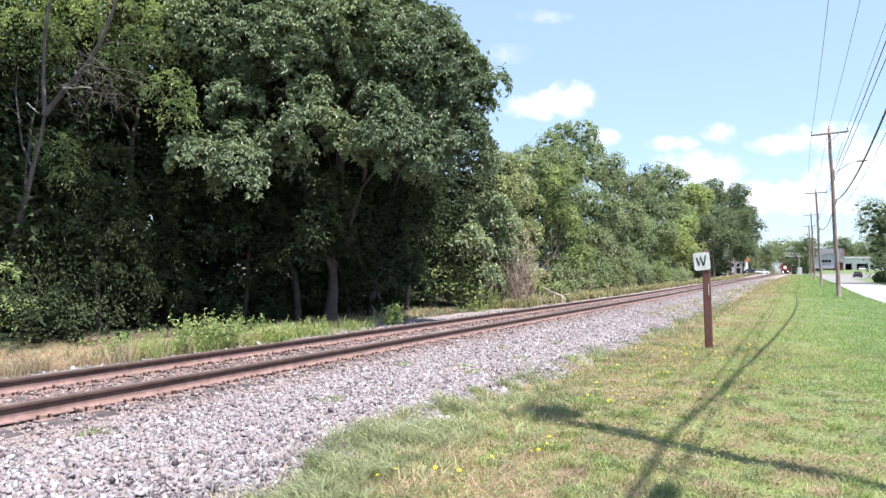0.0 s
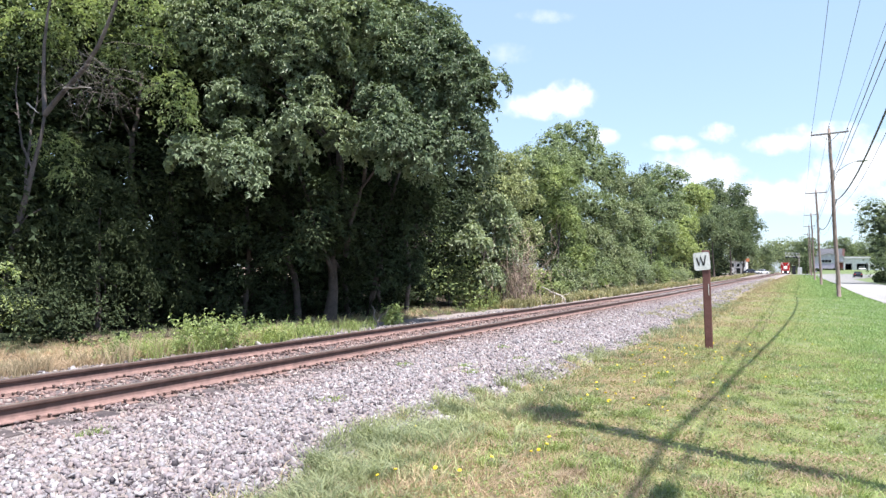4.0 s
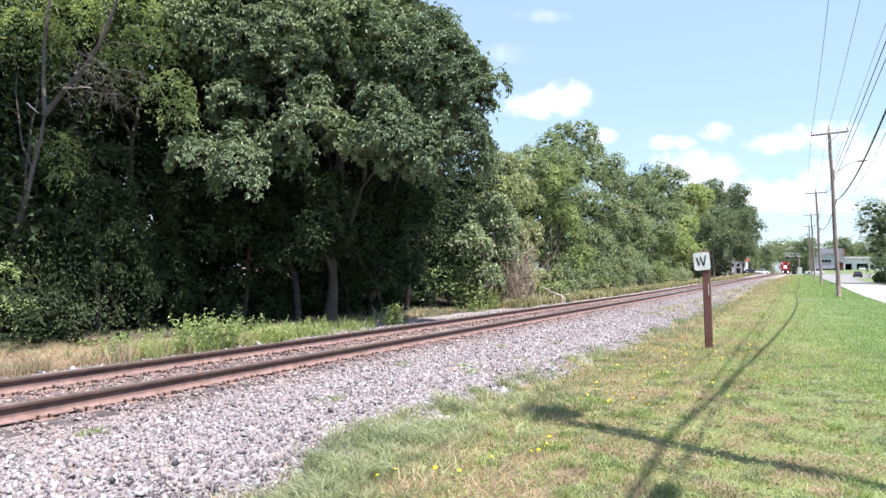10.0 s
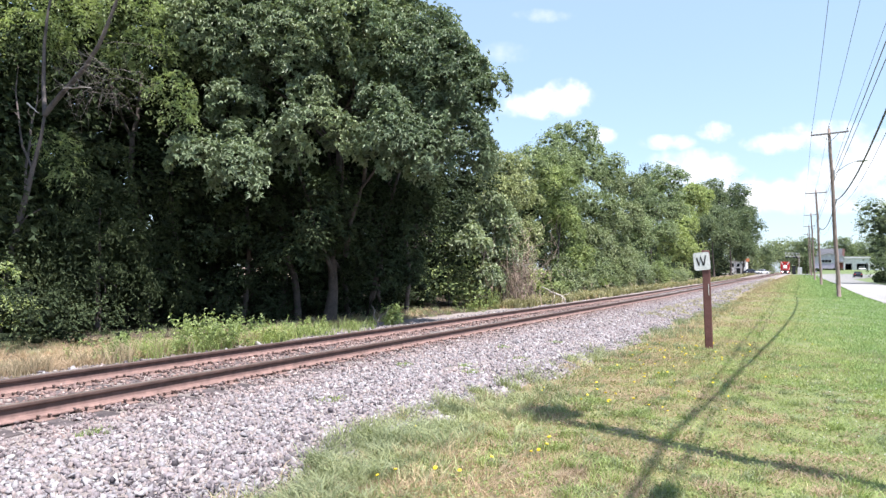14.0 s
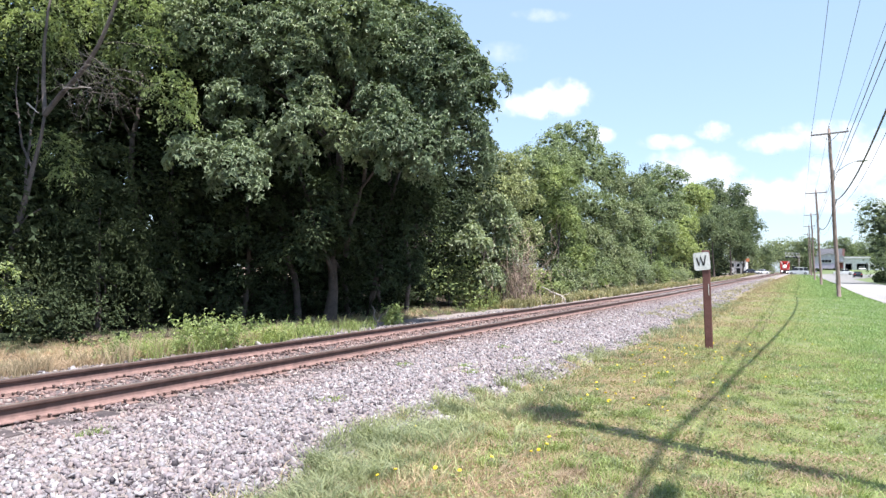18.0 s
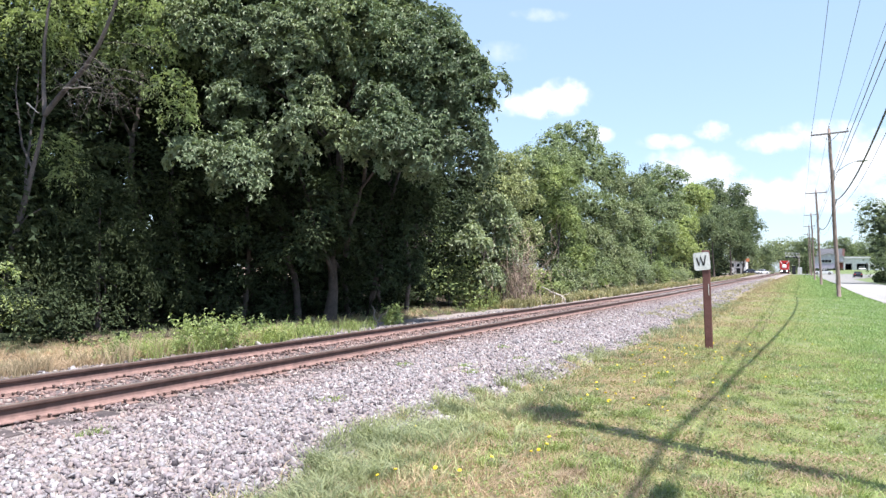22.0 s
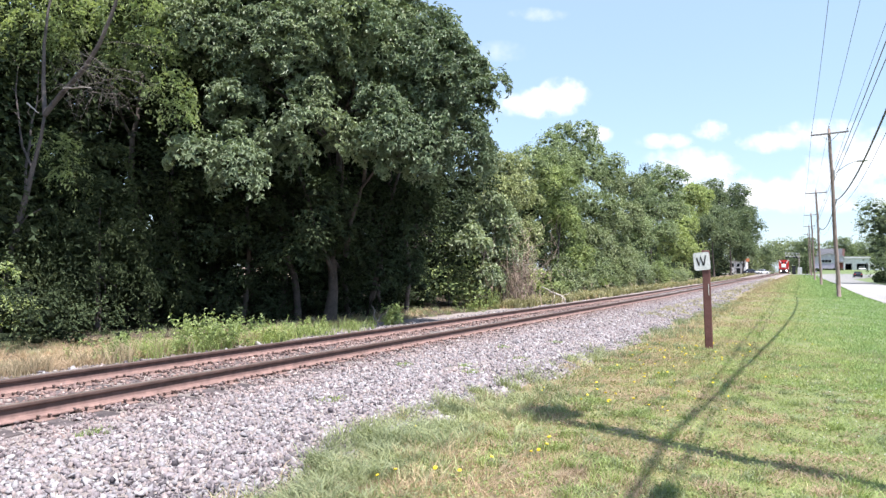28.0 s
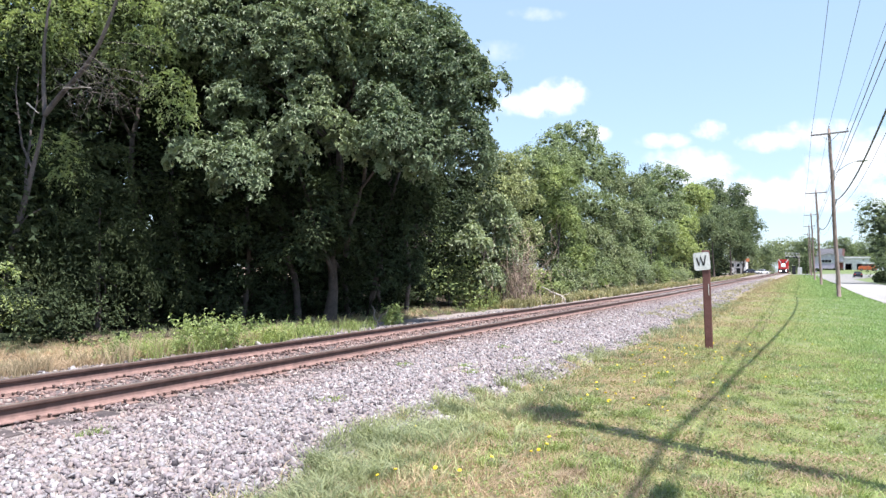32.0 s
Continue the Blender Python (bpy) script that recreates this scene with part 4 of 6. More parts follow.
def cable(name, label, side, up_, sag, radius, ks=None, category="cable", first=0.0, mat=None):
    pts = []
    ks = ks or range(len(POLES))
    ks = list(ks)
    for a, b in zip(ks, ks[1:]):
        A, B = pole_point(a, side, up_ + first * (a < 2)), pole_point(b, side, up_ + first * (b < 2))
        t = np.linspace(0, 1, 25)[:, None]
        d = np.linalg.norm(B - A)
        p = A + (B - A) * t
        p[:, 2] -= (4 * sag * (d / 45) ** 2 * t * (1 - t))[:, 0]
        pts.append(p if a == ks[0] else p[1:])
    p = np.vstack(pts)
    return thing(name, label, category, group="cables on the utility poles", data=tubes(name, [(p, radius)], mat or WIRE, sides=5))


cable("power_line", "thin dark power line strung between the poles", -1.17, 0.05, 0.55, 0.012, mat=ALUMINIUM)
cable("power_line", "thin dark power line strung between the poles", 0.0, 0.39, 0.35, 0.012, mat=ALUMINIUM)
cable("power_line", "thin dark power line strung between the poles", 1.17, 0.05, 0.10, 0.012, mat=ALUMINIUM)
cable("power_line", "thin dark secondary line below the crossarm", 0.2, -3.1, 0.06, 0.019, mat=ALUMINIUM)
cable("power_line", "thin dark secondary line below the crossarm", 0.2, -3.6, 0.06, 0.016, mat=ALUMINIUM)
cable("telephone_cable", "thick black telephone cable sagging between the poles", 0.22, 7.45, 1.05, 0.035, first=1.95)
cable("telephone_cable", "thin black telephone cable sagging between the poles", 0.22, 6.9, 1.1, 0.008, first=1.9)

case = thing("splice_case", "black splice case hung on the telephone cable", "splice case", pose(2.75, 3.85, 8.98), "cables on the utility poles")
part("case_body", lathe(bmesh.new(), [(0.04, -0.34), (0.10, -0.29), (0.11, 0.0), (0.10, 0.29), (0.04, 0.34)], 12, Matrix.Rotation(radians(90), 4, "X")), WIRE, case, smooth=True)
for s in (-1, 1):
    part("hanger", boxed(0.03, 0.04, 0.24, 0, s * 0.25, 0.10, 0.004), STEEL, case)

# ---- whistle post ----
wp = thing("whistle_post", "red-brown post with white plate lettered W, leaning", "sign post", Matrix.Translation((-1.675, 15.42, float(land(-1.675, 15.42)) - 0.03)) @ Matrix.Rotation(radians(-2.0), 4, "Y") @ Matrix.Rotation(radians(6), 4, "Z"))
bm = bmesh.new()
box(bm, 0.161, 0.10, 2.115, 0, 0, 0, 0.014)
part("post", bm, POST_PAINT, wp, "red-brown painted wooden post")
bm = bmesh.new()
box(bm, 0.345, 0.012, 0.40, 0, 0, -0.20, 0.0)
vert = [e for e in bm.edges if abs(e.verts[0].co.x - e.verts[1].co.x) < 1e-6 and abs(e.verts[0].co.z - e.verts[1].co.z) < 1e-6]
bmesh.ops.bevel(bm, geom=vert, offset=0.05, segments=4, affect="EDGES", profile=0.5)
part("paint_streak", boxed(0.013, 0.004, 0.24, 0.035, -0.053, 1.16), SIGN_WHITE, wp, "thin white paint streak")
plate = part("sign_plate", bm, SIGN_WHITE, wp, "white rounded plate", m=Matrix.Translation((-0.082, -0.062, 1.885)) @ Matrix.Rotation(radians(-4), 4, "Y") @ Matrix.Diagonal((0.95, 1, 0.95, 1)))
bm = bmesh.new()
for x0, z0, x1, z1, w in ((-0.102, 0.095, -0.066, -0.088, 0.032), (-0.060, -0.084, -0.012, 0.135, 0.007), (-0.020, 0.100, 0.028, -0.098, 0.034), (0.034, -0.098, 0.092, 0.128, 0.030)):
    q = [bm.verts.new((x, y, z)) for y in (-0.0105, -0.006) for x, z in ((x0 - w / 2, z0), (x0 + w / 2, z0), (x1 + w / 2, z1), (x1 - w / 2, z1))]
    for a in ((0, 1, 2, 3), (7, 6, 5, 4), (0, 4, 5, 1), (1, 5, 6, 2), (2, 6, 7, 3), (3, 7, 4, 0)):
        bm.faces.new([q[b] for b in a])
bmesh.ops.recalc_face_normals(bm, faces=bm.faces)
part("letter", bm, SIGN_BLACK, plate, "worn black letter W")

# ---- far buildings ----
SIDING = surf("pale_grey_siding", (0.48, 0.47, 0.52), (0.58, 0.57, 0.62), 1.0, 12, 0.8, 0.1)
LILAC = surf("lilac_grey_wall", (0.42, 0.37, 0.49), (0.52, 0.47, 0.59), 1.0, 12, 0.8, 0.1)
WHITE_WALL = surf("white_painted_wall", (0.62, 0.61, 0.62), (0.76, 0.75, 0.76), 1.0, 12, 0.7, 0.1)
SHINGLE = surf("grey_roof_shingles", (0.26, 0.25, 0.27), (0.36, 0.35, 0.37), 1.5, 10, 0.9, 0.4, 0.02)
DARK_GLASS = plain("dark_window_glass", (0.02, 0.022, 0.026), 0.12)
DARK_INSIDE = plain("unlit_interior", (0.035, 0.035, 0.04), 0.9)
RED_DOOR = plain("dull_red_door", (0.20, 0.05, 0.045), 0.6)
TRIM = plain("white_trim", (0.72, 0.72, 0.72), 0.6)
BRICK = surf("brick_chimney", (0.22, 0.12, 0.10), (0.33, 0.19, 0.16), 4, 20, 0.9, 0.3)

hz = 2.35
house = thing("house", "grey gabled house with wide dark front window", "house", pose(8.6, 238, hz))
bm = bmesh.new()
sweep(bm, [(-3.8, -1.2), (3.8, -1.2), (3.8, 4.1), (0, 5.1), (-3.8, 4.1)], 0, 9)
part("wall", bm, SIDING, house, "pale grey siding")
part("wainscot", boxed(7.66, 0.12, 3.2, 0, -0.06, -1.2, 0.01), LILAC, house, "lilac-grey lower wall")
for s in (-1, 1):
    bm = bmesh.new()
    box(bm, 4.25, 9.8, 0.16, 0, 4.4, -0.08, 0.02, Matrix.Translation((s * 2.0, 0, 4.66)) @ Matrix.Rotation(s * math.atan2(1.0, 3.8), 4, "Y"))
    part("roof", bm, SHINGLE, house, "grey shingle roof slope")
bm = bmesh.new()
sweep(bm, [(-3.0, 4.3), (4.4, 4.3), (4.4, 5.6), (4.0, 6.9), (-2.6, 6.9), (-3.0, 5.6)], 9.2, 17)
part("rear_wing", bm, SHINGLE, house, "taller rear wing with grey roof")
win = part("window", boxed(2.9, 0.10, 1.05, -0.75, -0.17, 2.25, 0.01), TRIM, house, "wide window with white frame")
for s in (-0.9, 0, 0.9):
    part("pane", boxed(0.82, 0.03, 0.85, -0.75 + s, -0.235, 2.35), DARK_GLASS, win)
part("door", boxed(1.05, 0.10, 2.3, 3.1, -0.17, 0.0, 0.01), RED_DOOR, house, "dull red front door")
part("porch_post", boxed(0.14, 0.14, 3.0, 3.95, -1.3, -0.6, 0.01), TRIM, house)
part("porch_roof", boxed(2.0, 1.6, 0.16, 3.0, -0.85, 2.5, 0.03), SHINGLE, house)
part("chimney", boxed(0.6, 0.6, 2.2, 4.2, 8.5, 4.6, 0.02), BRICK, house)
part("gable_vent", boxed(0.7, 0.06, 0.4, 0, -0.03, 4.2, 0.01), TRIM, house)

garage = thing("garage_building", "low white garage row with open dark bays", "garage", pose(15.9, 240, hz))
bm = bmesh.new()
box(bm, 0.3, 6.6, 3.3, -3.15, 3.3, -1.2)
box(bm, 1.2, 6.6, 3.3, -0.6, 3.3, -1.2)
box(bm, 0.3, 6.6, 3.3, 3.15, 3.3, -1.2)
box(bm, 6.6, 6.6, 1.9, 0, 3.3, 2.1)
part("wall", bm, WHITE_WALL, garage, "white wall")
part("roof", boxed(7.2, 7.8, 0.22, 0, 3.5, 4.0, 0.04), SHINGLE, garage, "flat grey roof")
part("fascia", boxed(7.2, 0.08, 0.30, 0, -0.46, 3.75, 0.01), TRIM, garage)
part("bay_floor", boxed(6.6, 8, 0.2, 0, 3.5, -0.35), ASPHALT, garage)
# near-black back panels: the bays' unlit gloom is put into their colour
for x, w in ((-2.1, 1.8), (1.45, 2.9)):
    part("bay_back", boxed(w, 0.1, 2.3, x, 5.2, -0.16), DARK_INSIDE, garage)

hedge_lobes = [(x, 233.5, 2.3, 0.55) for x in np.arange(5.2, 11.6, 0.7)]
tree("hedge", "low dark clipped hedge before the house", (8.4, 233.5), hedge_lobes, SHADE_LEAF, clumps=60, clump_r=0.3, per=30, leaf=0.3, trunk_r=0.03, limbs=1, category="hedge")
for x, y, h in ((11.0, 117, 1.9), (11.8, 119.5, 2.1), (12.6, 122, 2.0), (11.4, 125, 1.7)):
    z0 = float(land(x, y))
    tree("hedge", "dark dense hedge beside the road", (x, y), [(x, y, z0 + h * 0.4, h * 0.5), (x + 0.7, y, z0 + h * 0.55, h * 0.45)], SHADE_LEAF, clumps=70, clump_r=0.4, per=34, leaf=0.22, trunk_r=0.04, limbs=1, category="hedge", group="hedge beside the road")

shed = thing("warehouse", "white two-storey building beyond the crossing", "building", pose(-16.2, 225, 0.9))
part("wall", boxed(4.6, 8, 4.5, 0, 4, -0.6, 0.02), WHITE_WALL, shed, "white boarded wall")
part("roof", boxed(5.0, 8.6, 0.22, 0, 4, 3.9, 0.03), SHINGLE, shed)
for x in (-1.5, 0.1, 1.6):
    part("window", boxed(0.75, 0.08, 1.0, x, -0.04, 2.2, 0.01), DARK_GLASS, shed)
for x in (-0.75, 0.9):
    part("downpipe", boxed(0.16, 0.12, 4.2, x, -0.08, -0.4, 0.02), SHINGLE, shed)
part("door", boxed(1.1, 0.1, 2.1, 0.1, -0.06, -0.3, 0.01), DARK_GLASS, shed)
flag = thing("banner", "orange banner hung on a thin pole", "banner", pose(-13.4, 224, 0.9))
part("pole", tubes("pole", [([(0, 0, -0.3), (0, 0, 5.0)], 0.05)], STEEL, sides=6), None, flag)
part("cloth", boxed(0.9, 0.04, 1.0, 0.0, -0.06, 3.7, 0.01), plain("orange_cloth", (0.65, 0.22, 0.10), 0.8), flag)

# ---- crossing signal ----
sig = thing("crossing_signal", "silver cantilever signal at the level crossing", "railway signal", pose(0.37, 212.5, float(land(0.37, 212.5)) - 0.05))
part("mast", tubes("mast", [([(0, 0, 0), (0, 0, 6.0)], 0.09)], ARM_WOOD, sides=10), None, sig)
runs = []
for z in (4.9, 5.9):
    runs.append(([(0.2, 0, z), (-3.5, 0, z + 0.15)], 0.07))
for k in range(8):
    a, b = 0.1 - 0.45 * k, 0.1 - 0.45 * (k + 1)
    runs.append(([(a, 0, 4.9 if k % 2 else 5.9), (b, 0, 6.0 if k % 2 else 5.0)], 0.05))
part("truss_arm", tubes("truss_arm", runs, plain("aluminium_paint", (0.62, 0.63, 0.63), 0.5), sides=6), None, sig, "silver lattice arm")
for x in (-3.2, -2.6, -1.2, -0.6):
    bm = lathe(bmesh.new(), [(0.25, 0), (0.25, 0.06), (0.13, 0.12), (0.12, 0.3)], 12, Matrix.Translation((x, -0.2, 4.8)) @ Matrix.Rotation(radians(-90), 4, "X"))
    part("lamp_unit", bm, DARK_INSIDE, sig, "unlit black-backed lamp")
part("cabinet", boxed(1.1, 0.8, 2.0, 0.15, 0.9, 0, 0.03), WHITE_WALL, sig, "white equipment cabinet")
cab = thing("relay_hut", "dark green relay hut beside the crossing", "hut", pose(-0.95, 214.5, float(land(-0.95, 214.5)) - 0.05))
part("walls", boxed(0.9, 1.4, 2.3, 0, 0, 0, 0.02), DARK_INSIDE, cab)
part("lid", boxed(1.05, 1.55, 0.12, 0, 0, 2.3, 0.03), DARK_INSIDE, cab)

# ---- vehicles ----
RUBBER = plain("tyre_rubber", (0.02, 0.02, 0.02), 0.85)
RIM = plain("alloy_rim", (0.45, 0.45, 0.46), 0.35, 0.7)
LAMP_RED = plain("tail_lamp", (0.45, 0.02, 0.02), 0.3)
LAMP_CLEAR = plain("headlamp_lens", (0.75, 0.75, 0.75), 0.15)


def car(name, label, category, m, paint, length=4.6, width=1.8, roof=1.45, bonnet=0.9, van=False, group=""):
    """A car facing -x: lower body, glazed cabin, roof, four wheels, lamps."""
    ob = thing(name, label, category, m, group)
    l, w = length / 2, width / 2
    side = [(-l, 0.30), (-l + 0.05, 0.62), (-l + 0.25, bonnet - 0.08), (-l + (0.75 if van else 1.25), bonnet + 0.03), (l - (0.12 if van else 0.75), bonnet + 0.05), (l - 0.04, bonnet - 0.1), (l, 0.38), (l - 0.15, 0.22), (-l + 0.2, 0.22)]
    bm = sweep(bmesh.new(), side, -w, w)
    bmesh.ops.bevel(bm, geom=[e for e in bm.edges if abs(e.verts[0].co.y - e.verts[1].co.y) < 0.01], offset=0.06, segments=2, affect="EDGES", profile=0.5)
    part("body", bm, paint, ob, smooth=False)
    x0, x1 = -l + (0.8 if van else 1.3), l - (0.12 if van else 0.55)
    x2, x3 = -l + (1.6 if van else 2.0), l - (0.3 if van else 1.35)
    bm = bmesh.new()
    lo = [bm.verts.new((x, y, bonnet)) for x, y in ((x0, -w + 0.06), (x1, -w + 0.06), (x1, w - 0.06), (x0, w - 0.06))]
    hi = [bm.verts.new((x, y, roof - 0.06)) for x, y in ((x2, -w + 0.22), (x3, -w + 0.22), (x3, w - 0.22), (x2, w - 0.22))]
    for k in range(4):
        bm.faces.new((lo[k], lo[(k + 1) % 4], hi[(k + 1) % 4], hi[k]))
    bm.faces.new(hi)
    bm.faces.new(lo[::-1])
    part("windows", bm, DARK_GLASS, ob, "dark tinted windows")
    part("roof", boxed(x3 - x2 + 0.12, 2 * w - 0.40, 0.08, (x2 + x3) / 2, 0, roof - 0.07, 0.03), paint, ob)
    for f in ((0.38,) if not van else (0.35, 0.68)):
        for s in (-1, 1):
            xm = x2 + (x3 - x2) * f
            v, fc_ = tube([(xm, s * (w - 0.05), bonnet), (xm, s * (w - 0.20), roof - 0.05)], 0.05, 6)
            part("pillar", mesh_from("pillar", v, fc_, paint), None, ob)
    for x in (-l + 0.85, l - 0.85):
        for s in (-1, 1):
            wh = part("wheel", lathe(bmesh.new(), [(0.20, -0.09), (0.31, -0.10), (0.33, -0.06), (0.33, 0.06), (0.31, 0.10), (0.20, 0.09)], 18), RUBBER, ob, "", True, Matrix.Translation((x, s * (w - 0.08), 0.33)) @ Matrix.Rotation(radians(90), 4, "X"))
            part("rim", lathe(bmesh.new(), [(0.05, -0.105), (0.20, -0.085), (0.20, 0.085), (0.05, 0.105)], 12), RIM, wh)
    for s in (-1, 1):
        part("headlamp", boxed(0.10, 0.34, 0.14, -l + 0.06, s * (w - 0.25), 0.62, 0.02), LAMP_CLEAR, ob)
        part("tail_lamp", boxed(0.10, 0.30, 0.20, l - 0.05, s * (w - 0.2), 0.66, 0.02), LAMP_RED, ob)
    part("bumper", boxed(0.12, 2 * w - 0.1, 0.18, -l - 0.01, 0, 0.34, 0.04), RUBBER, ob)
    return ob


PAINT_WHITE = plain("white_car_paint", (0.80, 0.81, 0.82), 0.25)
PAINT_SILVER = plain("silver_car_paint", (0.66, 0.68, 0.72), 0.3, 0.1)
PAINT_DARK = plain("dark_car_paint", (0.022, 0.024, 0.034), 0.25)
PAINT_ORANGE = plain("orange_truck_paint", (0.55, 0.13, 0.05), 0.35)


def lane(x, y=206.0):
    return Matrix.Translation((x, y, float(land(x, y)) + 0.055))


dark = car("hatchback", "dark hatchback standing on the concrete road", "car", Matrix.Translation((12.5, 186, float(land(12.5, 186)) + 0.035)) @ Matrix.Rotation(radians(-90), 4, "Z"), PAINT_DARK, 4.2, 1.72, 1.38)
van = car("minivan", "silver minivan driving over the crossing", "car", lane(75), PAINT_SILVER, 5.0, 1.9, 1.85, 1.0, True)
sedan = car("sedan", "white sedan driving over the crossing", "car", lane(95), PAINT_WHITE, group="white sedans in the street")
sedan_late = car("sedan", "white sedan driving over the crossing", "car", lane(110), PAINT_WHITE, group="white sedans in the street")
sedan_early = car("sedan", "white sedan driving over the crossing", "car", lane(130), PAINT_WHITE, group="white sedans in the street")
pickup = car("box_truck", "orange pickup with white roof arriving at the garages", "truck", Matrix.Translation((60, 231, 2.3)), PAINT_ORANGE, 4.6, 1.9, 2.0, 1.3, True)
part("topper", boxed(3.2, 1.7, 0.30, 0.3, 0, 1.98, 0.05), PAINT_WHITE, pickup, "white roof box")
car("sedan", "white sedan parked in the open garage bay", "car", Matrix.Translation((17.3, 241.2, hz - 0.15)) @ Matrix.Rotation(radians(90), 4, "Z"), PAINT_WHITE, group="white sedans in the street")
for x, pt, lab in ((-9.4, PAINT_SILVER, "silver sedan parked by the white building"), (-12.6, PAINT_DARK, "dark sedan parked by the white building")):
    car("sedan", lab, "car", Matrix.Translation((x, 219, float(land(x, 219)))) @ Matrix.Rotation(radians(60), 4, "Z"), pt)

# ---- the train ----
TRAIN_RED = plain("train_red_paint", (0.52, 0.030, 0.028), 0.4)
GLOW = plain("lit_headlamp", (1.0, 0.95, 0.88), 0.3, 0, 9.0)
loco = thing("locomotive", "red diesel locomotive with white nose stripes and lit headlights", "locomotive", pose(-7.5, 350, 1.6))
part("frame", boxed(3.0, 17, 0.5, 0, 8.5, 0.95, 0.04), DARK_INSIDE, loco)
nose = part("nose", sweep(bmesh.new(), [(-1.25, 1.45), (1.25, 1.45), (1.25, 3.0), (0.95, 3.25), (-0.95, 3.25), (-1.25, 3.0)], 0.6, 2.2), TRAIN_RED, loco, "red short nose")
part("cab", sweep(bmesh.new(), [(-1.5, 1.45), (1.5, 1.45), (1.5, 4.0), (1.1, 4.55), (-1.1, 4.55), (-1.5, 4.0)], 2.2, 4.6), TRAIN_RED, loco, "red cab")
part("hood", sweep(bmesh.new(), [(-0.95, 1.45), (0.95, 1.45), (0.95, 3.9), (0.7, 4.3), (-0.7, 4.3), (-0.95, 3.9)], 4.6, 16.6), TRAIN_RED, loco, "long red engine hood")
for s in (-1, 1):
    part("windscreen", boxed(0.75, 0.04, 0.55, s * 0.62, 2.17, 3.35, 0.01), DARK_GLASS, loco)
    part("sill_stripe", boxed(0.55, 0.05, 0.40, s * 0.85, 0.20, 1.10, 0.01), TRIM, loco, "white block behind the ditch light")
    bm = box(bmesh.new(), 0.26, 0.05, 1.3, 0, 0, -0.65, 0.01, Matrix.Translation((s * 1.05, 2.12, 4.05)) @ Matrix.Rotation(s * radians(30), 4, "Y"))
    part("stripe", bm, TRIM, loco, "white diagonal stripe")
    part("ditch_light", lathe(bmesh.new(), [(0.24, 0), (0.24, 0.08), (0.12, 0.2)], 14, Matrix.Translation((s * 0.85, 0.02, 1.05)) @ Matrix.Rotation(radians(-90), 4, "X")), GLOW, loco, "lit ditch light")
    part("handrail", tubes("handrail", [([(s * 1.4, 0.2, 1.4), (s * 1.4, 0.2, 2.4), (s * 1.4, 2.2, 2.4)], 0.03)], TRIM, sides=5), None, loco)
    part("step", boxed(0.5, 0.5, 1.0, s * 1.2, 0.35, 0.35, 0.03), TRAIN_RED, loco, "red corner step")
part("headlight", lathe(bmesh.new(), [(0.16, 0), (0.16, 0.08), (0.10, 0.2)], 14, Matrix.Translation((0, 0.44, 2.95)) @ Matrix.Rotation(radians(-90), 4, "X")), GLOW, loco, "lit headlight")
part("white_panel", boxed(1.35, 0.05, 1.15, 0, 0.58, 2.05, 0.01), TRIM, loco, "white nose panel")
part("pilot", boxed(2.9, 0.10, 0.75, 0, 0.28, 0.72, 0.02), TRAIN_RED, loco, "red pilot sheet")
part("snow_plough", sweep(bmesh.new(), [(-1.4, 0.15), (1.4, 0.15), (1.4, 0.95), (-1.4, 0.95)], 0.1, 0.5), DARK_INSIDE, loco)
part("coupler", boxed(0.3, 0.6, 0.3, 0, -0.1, 0.75, 0.05), SPIKE_RUST, loco)
for y in (3.2, 5.2, 12.0, 14.0):
    for s in (-1, 1):
        part("wheel", lathe(bmesh.new(), [(0.48, -0.06), (0.50, 0.0), (0.46, 0.06)], 18, Matrix.Translation((s * 0.75, y, 0.5)) @ Matrix.Rotation(radians(90), 4, "Y")), SPIKE_RUST, loco, "", True)

